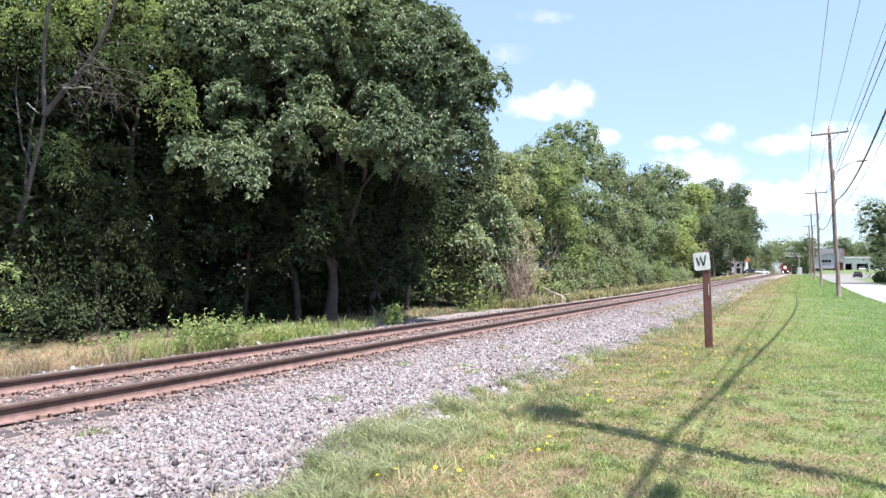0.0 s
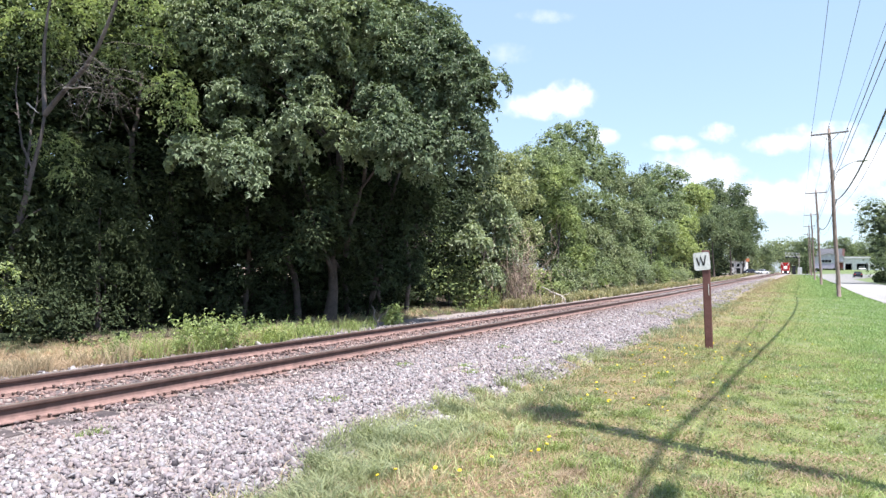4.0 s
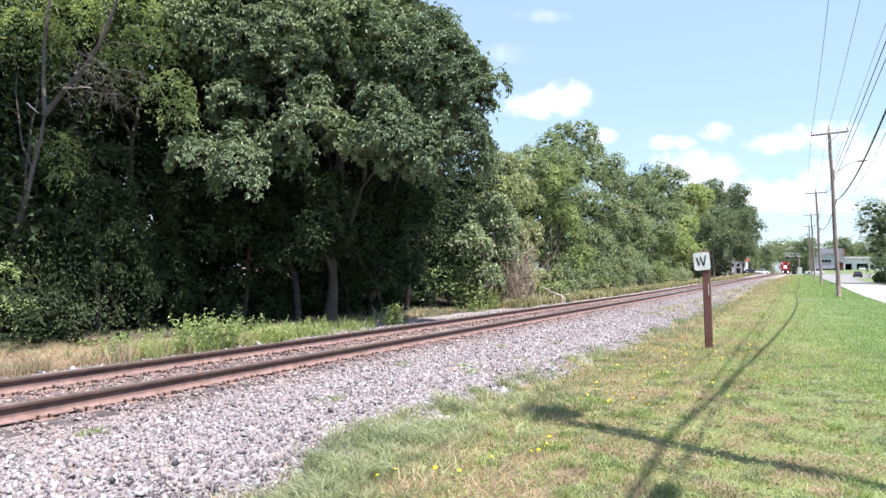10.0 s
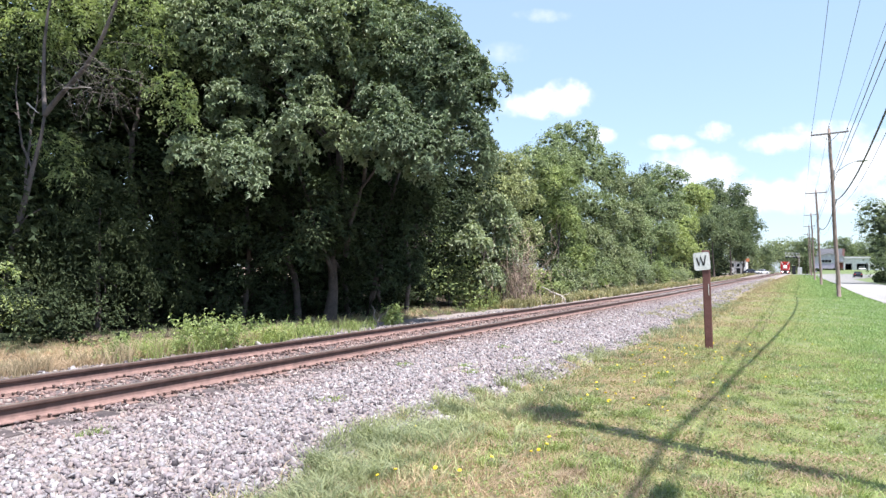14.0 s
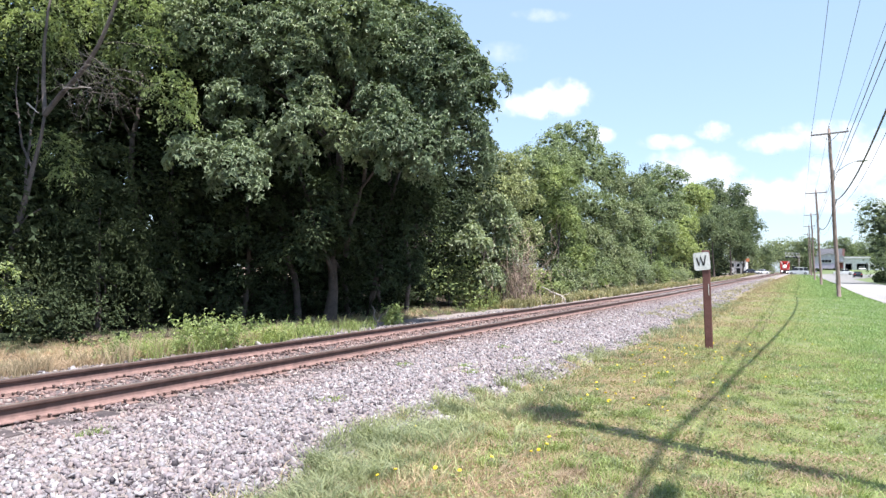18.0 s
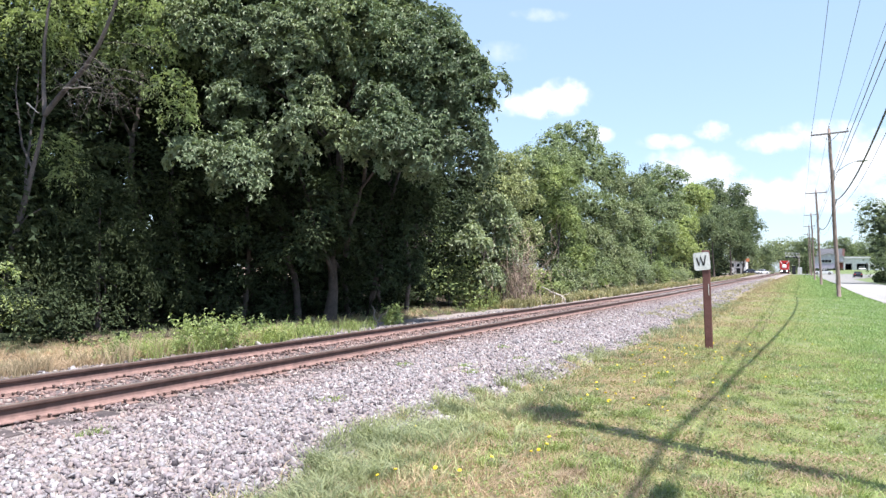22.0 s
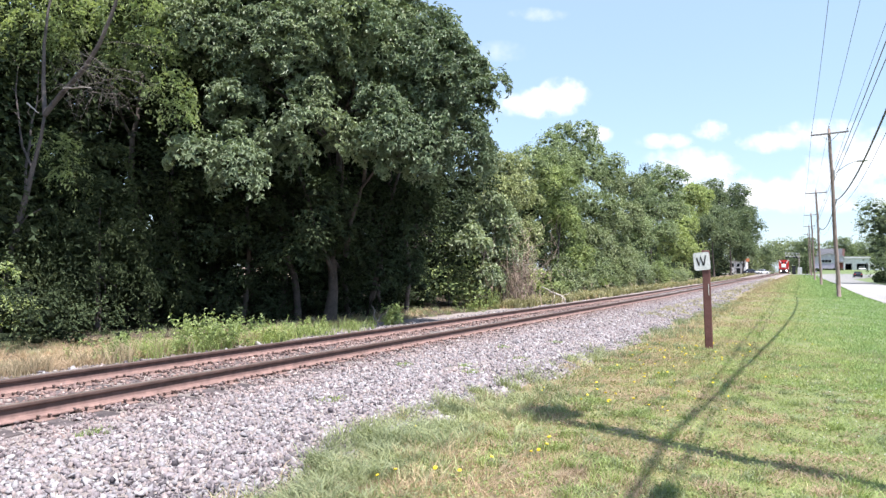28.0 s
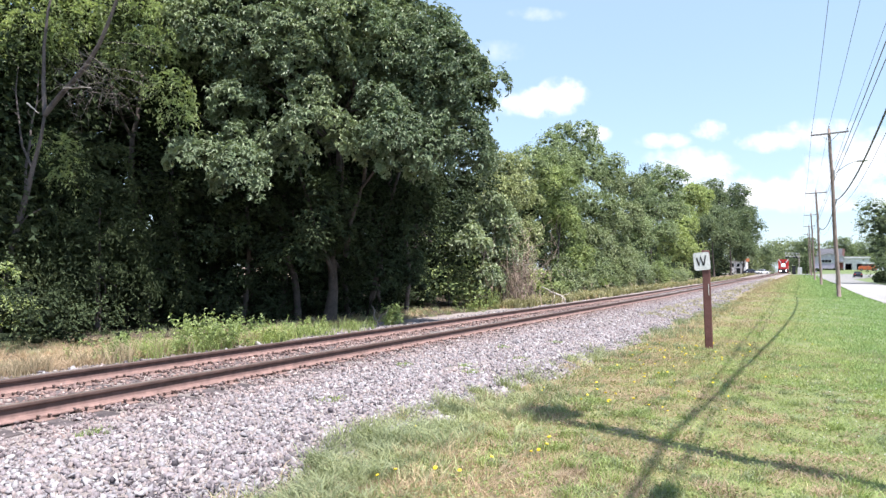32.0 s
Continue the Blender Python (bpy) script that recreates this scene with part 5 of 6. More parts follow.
# ---- clouds far behind everything ----
def cloud_mat():
    m, n, l, p = nodes_of("sunlit_cloud")
    n.remove(p)
    tc = n.new("ShaderNodeTexCoord")
    mp = n.new("ShaderNodeMapping")
    mp.inputs["Location"].default_value, mp.inputs["Scale"].default_value = (-1, -1, -1), (2, 2, 2)
    l.new(tc.outputs["Generated"], mp.inputs[0])
    sp = n.new("ShaderNodeSeparateXYZ")
    l.new(mp.outputs[0], sp.inputs[0])

    def op(kind, a, b=None, c=None):
        q = n.new("ShaderNodeMath")
        q.operation = kind
        for s, v in zip(q.inputs, (a, b, c)):
            if v is None:
                continue
            if isinstance(v, (int, float)):
                s.default_value = v
            else:
                l.new(v, s)
        return q.outputs[0]

    x2 = op("POWER", op("ABSOLUTE", sp.outputs[0]), 2.0)
    z2 = op("POWER", op("ABSOLUTE", sp.outputs[2]), 2.0)
    body = op("SUBTRACT", 1.0, op("ADD", x2, z2))
    info = n.new("ShaderNodeObjectInfo")
    off = n.new("ShaderNodeVectorMath")
    off.operation = "ADD"
    l.new(tc.outputs["Object"], off.inputs[0])
    sc = n.new("ShaderNodeVectorMath")
    sc.operation = "SCALE"
    cx = n.new("ShaderNodeCombineXYZ")
    l.new(info.outputs["Random"], cx.inputs[0])
    l.new(info.outputs["Random"], cx.inputs[2])
    l.new(cx.outputs[0], sc.inputs[0])
    sc.inputs["Scale"].default_value = 4000.0
    l.new(sc.outputs[0], off.inputs[1])
    t = n.new("ShaderNodeTexNoise")
    t.inputs["Scale"].default_value, t.inputs["Detail"].default_value, t.inputs["Roughness"].default_value = 0.011, 6, 0.58
    l.new(off.outputs[0], t.inputs["Vector"])
    dens = op("ADD", op("MULTIPLY", body, 0.75), op("MULTIPLY_ADD", t.outputs["Fac"], 2.0, -1.05))
    mr = n.new("ShaderNodeMapRange")
    mr.interpolation_type = "SMOOTHSTEP"
    mr.inputs[1].default_value, mr.inputs[2].default_value = 0.02, 0.88
    l.new(dens, mr.inputs[0])
    edge_ = n.new("ShaderNodeMapRange")
    edge_.interpolation_type = "SMOOTHSTEP"
    edge_.inputs[1].default_value, edge_.inputs[2].default_value = 0.0, 0.35
    l.new(body, edge_.inputs[0])
    ia = n.new("ShaderNodeAttribute")
    ia.attribute_type, ia.attribute_name = "OBJECT", "thickness"
    alpha = op("MULTIPLY", op("MULTIPLY", mr.outputs[0], edge_.outputs[0]), ia.outputs["Fac"])
    em = n.new("ShaderNodeEmission")
    l.new(ramp(n, l, dens, ((0.1, (0.80, 0.86, 0.95)), (0.9, (1.0, 0.99, 0.97)))), em.inputs[0])
    em.inputs[1].default_value = 0.53
    tr = n.new("ShaderNodeBsdfTransparent")
    mx = n.new("ShaderNodeMixShader")
    l.new(alpha, mx.inputs[0])
    l.new(tr.outputs[0], mx.inputs[1])
    l.new(em.outputs[0], mx.inputs[2])
    l.new(mx.outputs[0], n["Material Output"].inputs[0])
    return m


CLOUD = cloud_mat()
CLOUDS = []
VIEW_TURN = Euler((0, 0, math.atan2(0.4653, 0.8851)))
for x, y, z, hw, hh, thick in ((-735, 2420, 640, 115, 85, 1.0), (-800, 2390, 612, 170, 70, 1.0), (-880, 2350, 605, 120, 62, 0.9), (-631, 2478, 490, 75, 45, 0.9), (-255, 2672, 512, 85, 50, 0.95), (-400, 2600, 473, 150, 36, 0.75), (-57, 2781, 472, 150, 50, 0.85),
                               (-298, 2658, 350, 230, 85, 1.0), (-94, 2767, 290, 310, 70, 0.95), (147, 2893, 345, 220, 90, 0.9), (60, 2850, 250, 260, 50, 0.8), (-815, 2367, 939, 130, 34, 0.3), (-945, 2303, 801, 120, 50, 0.3),
                               (330, 2950, 480, 180, 60, 0.7), (-330, 2640, 405, 190, 60, 0.7), (120, 2880, 500, 240, 75, 0.75), (250, 2920, 400, 260, 90, 0.9), (-250, 2680, 250, 330, 60, 0.7), (420, 2980, 270, 300, 80, 0.8)):
    me = mesh_from("cloud", np.array([(-hw, 0, -hh), (hw, 0, -hh), (hw, 0, hh), (-hw, 0, hh)]), np.array([(0, 1, 2, 3)]), CLOUD)
    c = thing("cloud", "white fair-weather cloud drifting in a pale blue sky", "cloud", Matrix.LocRotScale((x, y, z), VIEW_TURN, None), "clouds", "structure", data=me)
    c["thickness"] = thick
    CLOUDS.append((c, Matrix.LocRotScale((x, y, z), VIEW_TURN, None)))

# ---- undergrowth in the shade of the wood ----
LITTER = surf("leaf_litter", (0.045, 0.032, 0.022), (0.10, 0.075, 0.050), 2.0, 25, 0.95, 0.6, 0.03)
lx = np.linspace(-60, -12.6, 24)
ly = np.linspace(-10, 60, 50)
LXg, LYg = np.meshgrid(lx, ly)
# litter edge bulges below the maple: dark sheet standing in for its shade
LXg = LXg + np.where(LXg > -13, 0.35 * np.sin(LYg * 1.1) + 1.5 * np.clip((LYg - 11.5) / 3, 0, 1) * np.clip((27 - LYg) / 4, 0, 1), 0)
w_ = len(lx)
ii, jj = np.meshgrid(np.arange(len(ly) - 1), np.arange(len(lx) - 1), indexing="ij")
thing("leaf_litter", "dark leaf litter on the woodland floor, standing in for shade on the verge", "ground", kind="structure", data=mesh_from("leaf_litter", np.stack([LXg, LYg, land(LXg, LYg) + 0.03], -1).reshape(-1, 3), np.stack([ii * w_ + jj, ii * w_ + jj + 1, (ii + 1) * w_ + jj + 1, (ii + 1) * w_ + jj], -1).reshape(-1, 4), LITTER, smooth=True))


def leaf_mass(name, label, n, x0, x1, y0, y1, z0, z1, r, per, leaf, mat, category="undergrowth"):
    c = np.stack([RNG.uniform(x0, x1, n), RNG.uniform(y0, y1, n), np.zeros(n)], -1)
    c[:, 2] = land(c[:, 0], c[:, 1]) + z0 + (z1 - z0) * RNG.random(n)
    c = np.hstack([c, unit(RNG.normal(0, 0.6, (n, 3)) + [0.4, -0.2, 0.7])])
    return thing(name, label, category, kind="stuff", data=leafy_mesh(name, c, r * RNG.uniform(0.6, 1.3, n), per, leaf, mat, 0.8, 0.45))


# masses in SHADE_LEAF get part of their shade from the leaf colour
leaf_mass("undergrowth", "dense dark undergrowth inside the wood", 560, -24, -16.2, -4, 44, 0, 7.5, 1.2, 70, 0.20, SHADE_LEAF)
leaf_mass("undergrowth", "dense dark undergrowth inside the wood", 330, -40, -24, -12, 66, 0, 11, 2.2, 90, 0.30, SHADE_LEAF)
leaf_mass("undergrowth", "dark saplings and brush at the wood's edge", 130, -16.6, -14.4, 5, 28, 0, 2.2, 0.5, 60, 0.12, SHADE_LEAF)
# hanging maple leaves use the shade-darkened leaf colour, not MAPLE_LEAF
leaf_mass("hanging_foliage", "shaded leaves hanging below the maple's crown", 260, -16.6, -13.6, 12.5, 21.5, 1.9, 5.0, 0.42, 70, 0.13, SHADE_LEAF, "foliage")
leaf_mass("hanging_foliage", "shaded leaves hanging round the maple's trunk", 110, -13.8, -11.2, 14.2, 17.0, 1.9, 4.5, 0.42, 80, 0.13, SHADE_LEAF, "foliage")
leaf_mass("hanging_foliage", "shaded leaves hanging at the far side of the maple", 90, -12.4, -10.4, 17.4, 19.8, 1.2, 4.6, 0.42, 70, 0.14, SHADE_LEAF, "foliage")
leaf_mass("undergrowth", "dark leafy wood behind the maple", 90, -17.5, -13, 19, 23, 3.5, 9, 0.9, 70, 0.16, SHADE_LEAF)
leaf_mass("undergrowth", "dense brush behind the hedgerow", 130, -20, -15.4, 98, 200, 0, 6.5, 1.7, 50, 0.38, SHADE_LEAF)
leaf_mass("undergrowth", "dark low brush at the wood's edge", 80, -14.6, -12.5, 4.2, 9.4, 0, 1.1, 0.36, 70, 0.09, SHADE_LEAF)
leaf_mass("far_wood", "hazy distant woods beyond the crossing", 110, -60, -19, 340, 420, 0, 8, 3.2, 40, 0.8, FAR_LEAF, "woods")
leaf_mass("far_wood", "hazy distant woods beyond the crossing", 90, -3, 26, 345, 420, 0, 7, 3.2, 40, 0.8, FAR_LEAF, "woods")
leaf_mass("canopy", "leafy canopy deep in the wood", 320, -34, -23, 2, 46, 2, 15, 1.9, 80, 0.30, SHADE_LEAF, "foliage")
# roof of leaves added to block the sun and close sky gaps
leaf_mass("canopy", "added leaf roof keeping sun off the wood", 520, -28, -17.0, -6, 26, 6.0, 13, 1.2, 60, 0.22, SHADE_LEAF, "foliage")
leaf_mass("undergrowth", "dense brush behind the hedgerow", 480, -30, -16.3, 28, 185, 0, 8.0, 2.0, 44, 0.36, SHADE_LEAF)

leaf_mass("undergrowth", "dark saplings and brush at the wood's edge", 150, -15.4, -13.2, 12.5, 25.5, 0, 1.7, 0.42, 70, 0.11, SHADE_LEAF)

# slim trunks in the dark of the wood
for x, y, h, r, dx in ((-14.6, 15.0, 6.0, 0.07, 0.6), (-14.0, 19.5, 6.5, 0.09, -0.5), (-15.3, 17.4, 7.0, 0.10, 0.9), (-13.4, 20.8, 5.5, 0.06, 0.3), (-13.0, 21.8, 5.5, 0.08, -0.3), (-15.8, 14.0, 6.5, 0.08, -0.6), (-12.7, 18.7, 4.8, 0.09, 1.5), (-13.5, 16.2, 5.0, 0.10, -1.3), (-16.5, 12.5, 7, 0.1, 0.3), (-14.9, 22.6, 6.0, 0.09, 0.2)):
    z0 = float(land(x, y)) - 0.05
    ob = thing("woodland_tree", "slim bare trunk in the dark wood", "tree", pose(x, y, z0), "trees of the wood")
    pts = crooked((0, 0, 0), (dx, RNG.normal(0, 0.4), h), 8, 0.1)
    part("trunk", tubes("trunk", [(pts, r * np.linspace(1.2, 0.5, 8))], BARK, sides=8), None, ob)
    for q in (4, 5, 6):
        part("limb", tubes("limb", [(crooked(pts[q], pts[q] + np.array([RNG.normal(0, 0.8), RNG.normal(0, 0.8), 1.0]), 6, 0.15), r * np.linspace(0.5, 0.1, 6))], BARK, sides=6), None, ob)

# ---- fallen dead branch by the hedgerow ----
db = thing("dead_branch", "bleached fallen branch at the hedgerow's foot", "branch", pose(-10.35, 30.0, float(land(-10.35, 30.0))))
part("stem", tubes("stem", [(crooked((0, -0.6, 0.98), (0.2, 3.2, 0.22), 8, 0.04), np.linspace(0.025, 0.05, 8))], BLEACHED, sides=7), None, db)
for a, b in (((0.05, 0.9, 0.68), (0.3, 0.5, 0.1)), ((0.1, 1.9, 0.48), (0.4, 1.6, 0.0)), ((0.1, 1.5, 0.56), (0.3, 2.6, 0.62)), ((0.12, 2.4, 0.38), (0.3, 2.2, 0.02))):
    part("twig", tubes("twig", [(crooked(a, b, 6, 0.15), np.linspace(0.022, 0.009, 6))], BLEACHED, sides=6), None, db)
# bare twiggy bush
bush = thing("bare_bush", "brown twiggy half-dead bush beside the track", "shrub", pose(-11.3, 28.3, float(land(-11.3, 28.3))))
for k in range(72):
    a = RNG.normal(0, 0.5, 3) * [1, 1.8, 0]
    e = a + [RNG.normal(0, 0.45), RNG.normal(0, 0.7), RNG.uniform(1.2, 3.9)]
    p = crooked(a, e, 7, 0.18)
    runs = [(p, np.linspace(0.018, 0.005, 7))]
    for q in (2, 3, 4, 5):
        for _ in range(2):
            runs.append((crooked(p[q], p[q] + RNG.normal(0, 0.35, 3) + [0, 0, 0.35], 4, 0.2), np.linspace(0.009, 0.003, 4)))
    part("twig", tubes("twig", runs, BRUSH, sides=4), None, bush)

# ---- verge plants across the track ----
def weed_patch(name, label, x, y, h, r, mat, leaf, n=18, per=24):
    z0 = float(land(x, y))
    ob = thing(name, label, "weed", pose(x, y, z0), "weeds beyond the track")
    runs = []
    tips = []
    for k in range(n):
        a = RNG.normal(0, r * 0.45, 3) * [1, 1, 0]
        e = a * 1.5 + [RNG.normal(0, 0.1), RNG.normal(0, 0.1), h * RNG.uniform(0.55, 1.05)]
        p = crooked(a, e, 5, 0.08)
        runs.append((p, np.linspace(0.006, 0.002, 5)))
        tips.append(p)
    tagged(part("stem", tubes("stem", runs, WEED_LEAF, sides=4), None, ob), kind="stuff")
    t = np.array(tips)
    idx = RNG.integers(0, n, n * per)
    u = RNG.uniform(0.25, 1.0, n * per)
    s = u * 4
    lo = np.clip(s.astype(int), 0, 3)
    c = t[idx, lo] + (t[idx, lo + 1] - t[idx, lo]) * (s - lo)[:, None] + RNG.normal(0, leaf * 0.5, (n * per, 3))
    nrm = unit(RNG.normal(0, 0.5, (n * per, 3)) + [0.1, -0.1, 0.8])
    v, f = leaf_arrays(c, nrm, leaf * RNG.uniform(0.6, 1.3, n * per), 0.55)
    part("foliage", mesh_from("foliage", v, f, mat), None, ob)
    return ob


for x, y, h, r, leaf, lab in ((-11.6, 8.6, 0.45, 0.4, 0.07, "pale green leafy weeds in dry grass"), (-11.0, 9.3, 0.6, 0.6, 0.06, "pale green leafy weeds in dry grass"), (-10.9, 10.2, 0.6, 0.5, 0.075, "pale green leafy weeds in dry grass"), (-11.2, 11.2, 0.72, 0.55, 0.085, "tall light green weeds by the track"),
                              (-10.7, 11.6, 0.55, 0.45, 0.085, "tall light green weeds by the track"), (-10.8, 13.6, 0.55, 0.4, 0.05, "feathery green weeds by the track"), (-10.3, 16.4, 0.75, 0.28, 0.10, "bright yellow-green seedling beside the rail"),
                              (-10.6, 12.6, 0.5, 0.4, 0.08, "tall light green weeds by the track"), (-11.0, 23.5, 0.6, 0.5, 0.07, "tall light green weeds by the track"), (-11.2, 25.5, 1.0, 0.6, 0.08, "tall light green weeds by the track")):
    weed_patch("weed", lab, x, y, h, r, WEED_LEAF, leaf)
stick = thing("dead_sapling", "pale broken dead sapling beside the rail", "branch", pose(-10.3, 15.9, float(land(-10.3, 15.9))))
part("stem", tubes("stem", [(crooked((0, 0, 0), (-0.25, -0.1, 0.75), 6, 0.1), np.linspace(0.03, 0.012, 6))], TWIG, sides=6), None, stick)
part("fork", tubes("fork", [(crooked((-0.08, -0.03, 0.3), (0.22, 0.1, 0.7), 6, 0.1), np.linspace(0.02, 0.008, 6))], TWIG, sides=6), None, stick)


# ---- grass ----
def blades(x, y, h, w, lean=0.45, segments=1):
    """Grass blades at x, y: tapered, leaning, one island each."""
    n = len(x)
    z = land(x, y)
    on_bed = (x < -3.0) & (x > -11.3)
    z = np.where(on_bed, np.maximum(z, bed_height(x, y)), z) - 0.01
    ang = RNG.uniform(0, 2 * np.pi, n)
    side = np.stack([np.cos(ang), np.sin(ang), 0 * ang], -1) * (w / 2)[:, None]
    la = RNG.uniform(0, 2 * np.pi, n)
    ln = h * lean * RNG.uniform(0.2, 1.6, n)
    tip = np.stack([np.cos(la) * ln, np.sin(la) * ln, h * RNG.uniform(0.8, 1.0, n)], -1)
    root = np.stack([x, y, z], -1)
    if segments == 1:
        v = np.stack([root - side, root + side, root + tip], 1).reshape(-1, 3)
        return v, np.arange(3 * n).reshape(-1, 3)
    mid = root + tip * [0.32, 0.32, 0.62]
    v = np.stack([root - side, root + side, mid + side * 0.8, mid - side * 0.8, root + tip * [1, 1, 0.9]], 1).reshape(-1, 3)
    b = (np.arange(n) * 5)[:, None]
    return v, np.concatenate([b + [0, 1, 2], b + [0, 2, 3], b + [3, 2, 4]], 1).reshape(-1, 3)


# where the stones end and the grass begins
BALLAST_RIM = ([2.0, 3.5, 3.85, 5.3, 6.65, 8.0, 10.0, 14.5], [-3.3, -3.4, -3.48, -3.8, -3.97, -3.85, -3.64, -3.75])


def lawn(name, label, n, y0, y1, x0, x1, h, w, power, mat, lean=0.5, seg=1, clump=0.0, thin=False):
    u = RNG.random(n)
    y = y0 + (y1 - y0) * u if power == 0 else (y0 ** (1 - power) + u * (y1 ** (1 - power) - y0 ** (1 - power))) ** (1 / (1 - power))
    x = x0 + (x1 - x0) * RNG.random(n)
    if clump:
        k = max(8, int(n * clump))
        pick = RNG.integers(0, k, n)
        x, y = x[pick] + RNG.normal(0, 0.06, n), y[pick] + RNG.normal(0, 0.06, n)
    if -4.2 < x0 < -3:
        rim = np.interp(y, BALLAST_RIM[0], BALLAST_RIM[1]) + 0.45 * (mottle(x * 0 + 3, y, 0.45) - 0.5) + RNG.normal(0, 0.12, n)
        x = np.where((y > 2) & (y < 15) & (x < rim), 2 * rim - x, x)
    patch = 0.35 + 1.2 * (0.5 * mottle(x, y, 0.35) + 0.5 * mottle(x + 9, y, 1.1)) + RNG.normal(0, 0.12, n)
    if thin:
        gone = np.clip((x - x0) / (x1 - x0), 0, 1) * 1.1 + 1.3 * (mottle(x, y, 0.8) - 0.5) > RNG.random(n) * 0.9
        x, y, patch = x[~gone], y[~gone], patch[~gone]
        n = len(x)
    hh = h * np.clip(patch, 0.35, 1.6) * RNG.uniform(0.6, 1.25, n)
    v, f = blades(x, y, hh, w * (1 + 0.05 * y) * RNG.uniform(0.7, 1.4, n), lean, seg)
    return thing(name, label, "grass", kind="stuff", data=mesh_from(name, v, f, mat))


TALL_BLADE = leafy("tall_grass", (0.205, 0.235, 0.145), (0.35, 0.38, 0.24), 0.5, 0.34)
VERGE_BLADE = leafy("verge_grass", (0.26, 0.235, 0.125), (0.40, 0.365, 0.215), 0.6, 0.3)
THATCH = leafy("matted_thatch", (0.29, 0.215, 0.175), (0.43, 0.33, 0.27), 0.8, 0.2, 0.2)
COVER_LEAF = leafy("low_weed_leaves", (0.16, 0.195, 0.085), (0.28, 0.315, 0.135), 0.6, 0.25, 0.25)
SEED_BLADE = leafy("seed_grass", (0.32, 0.245, 0.17), (0.48, 0.38, 0.27), 0.7, 0.25)
lawn("lawn_grass", "short mown lawn grass, green and yellow", 240000, 3.3, 12, -3.5, 4.5, 0.040, 0.0065, 1.5, GRASS_BLADE, 0.7)
lawn("lawn_grass", "short mown lawn grass, green and yellow", 150000, 11, 60, -3.2, 4.5, 0.075, 0.008, 1.6, GRASS_BLADE, 0.6)
lawn("lawn_grass", "short mown lawn grass, green and yellow", 60000, 55, 205, -3.6, 4.5, 0.10, 0.011, 1.4, GRASS_BLADE, 0.6)
lawn("lawn_grass", "short mown lawn grass, green and yellow", 40000, -14, 3.4, -3.3, 4.5, 0.08, 0.017, 0, GRASS_BLADE, 0.7)
lawn("tall_grass", "tall grey-green grass along the ballast's edge", 9000, -14, 3.5, -3.8, -1.6, 0.2, 0.008, 0, TALL_BLADE, 0.8, 2, 0.05, True)
lawn("dry_grass", "dry tan grass across the track", 9000, -14, 4.2, -13.2, -9.9, 0.26, 0.010, 0, DRY_BLADE, 0.6, 2, 0.06)
lawn("lawn_tuft", "coarse darker tufts in the lawn", 26000, 3.6, 16, -2.8, 4.4, 0.075, 0.006, 1.3, TALL_BLADE, 1.0, 2, 0.012)
lawn("lawn_tuft", "coarse darker tufts in the lawn", 14000, 4.0, 30, -2.0, 4.4, 0.10, 0.006, 1.3, WEED_LEAF, 0.9, 2, 0.015)
lawn("tall_grass", "tall grey-green grass along the ballast's edge", 20000, 3.4, 14.5, -3.9, -2.2, 0.17, 0.0065, 1.3, TALL_BLADE, 1.1, 2, 0.012, True)
lawn("tall_grass", "tall grey-green grass along the ballast's edge", 9000, 13, 40, -3.6, -2.0, 0.15, 0.007, 1.3, TALL_BLADE, 0.7, 2, 0.08, True)
lawn("tall_grass", "tall grey-green grass along the ballast's edge", 3600, 3.3, 6.2, -3.7, -2.7, 0.17, 0.0066, 0, TALL_BLADE, 1.1, 2, 0.012)
lawn("tall_grass", "straw-coloured grass mixed into the verge", 5000, 3.3, 12, -3.8, -1.6, 0.15, 0.005, 1.2, SEED_BLADE, 1.0, 2, 0.014, True)
lawn("tall_grass", "bright green grass clumps in the verge", 8000, 4.6, 14, -3.2, 0.6, 0.11, 0.0065, 1.2, WEED_LEAF, 0.9, 2, 0.010, True)
lawn("thatch", "brown matted thatch in worn patches of lawn", 50000, 3.4, 15, -3.3, 0.8, 0.06, 0.006, 1.3, THATCH, 1.6, 1, 0.010)
lawn("seed_grass", "dry brown seed heads among the grass", 9000, 3.4, 22, -3.6, -0.4, 0.10, 0.0035, 1.4, SEED_BLADE, 0.5, 2, 0.06)
lawn("dry_grass", "dry tan grass across the track", 30000, 4, 9.8, -13.2, -9.9, 0.15, 0.0055, 0.8, DRY_BLADE, 1.1, 2, 0.06)
lawn("dry_grass", "dry tan grass across the track", 9000, 26, 120, -12.6, -10.3, 0.16, 0.009, 1.3, DRY_BLADE, 0.6, 2, 0.06)
lawn("verge_grass", "rough green grass below the trees", 9000, 5, 40, -13.6, -11.0, 0.16, 0.008, 1.1, TALL_BLADE, 0.6, 2, 0.05)
lawn("verge_grass", "tall shaded grass along the wood's edge", 2500, 4, 13, -14.6, -12.4, 0.20, 0.007, 0.9, TALL_BLADE, 0.6, 2, 0.05)
lawn("verge_grass", "straw grass along the wood's edge", 4000, 4, 26, -13.0, -11.2, 0.22, 0.006, 0.9, SEED_BLADE, 0.6, 2, 0.05)
lawn("verge_grass", "rough green grass beside the rail", 3500, 8.5, 12.8, -11.9, -10.2, 0.24, 0.008, 1.05, WEED_LEAF, 0.7, 2, 0.05)
lawn("verge_grass", "rough tan and olive grass below the trees", 20000, 26, 200, -12.8, -10.0, 0.42, 0.014, 1.1, VERGE_BLADE, 0.6, 2, 0.05)

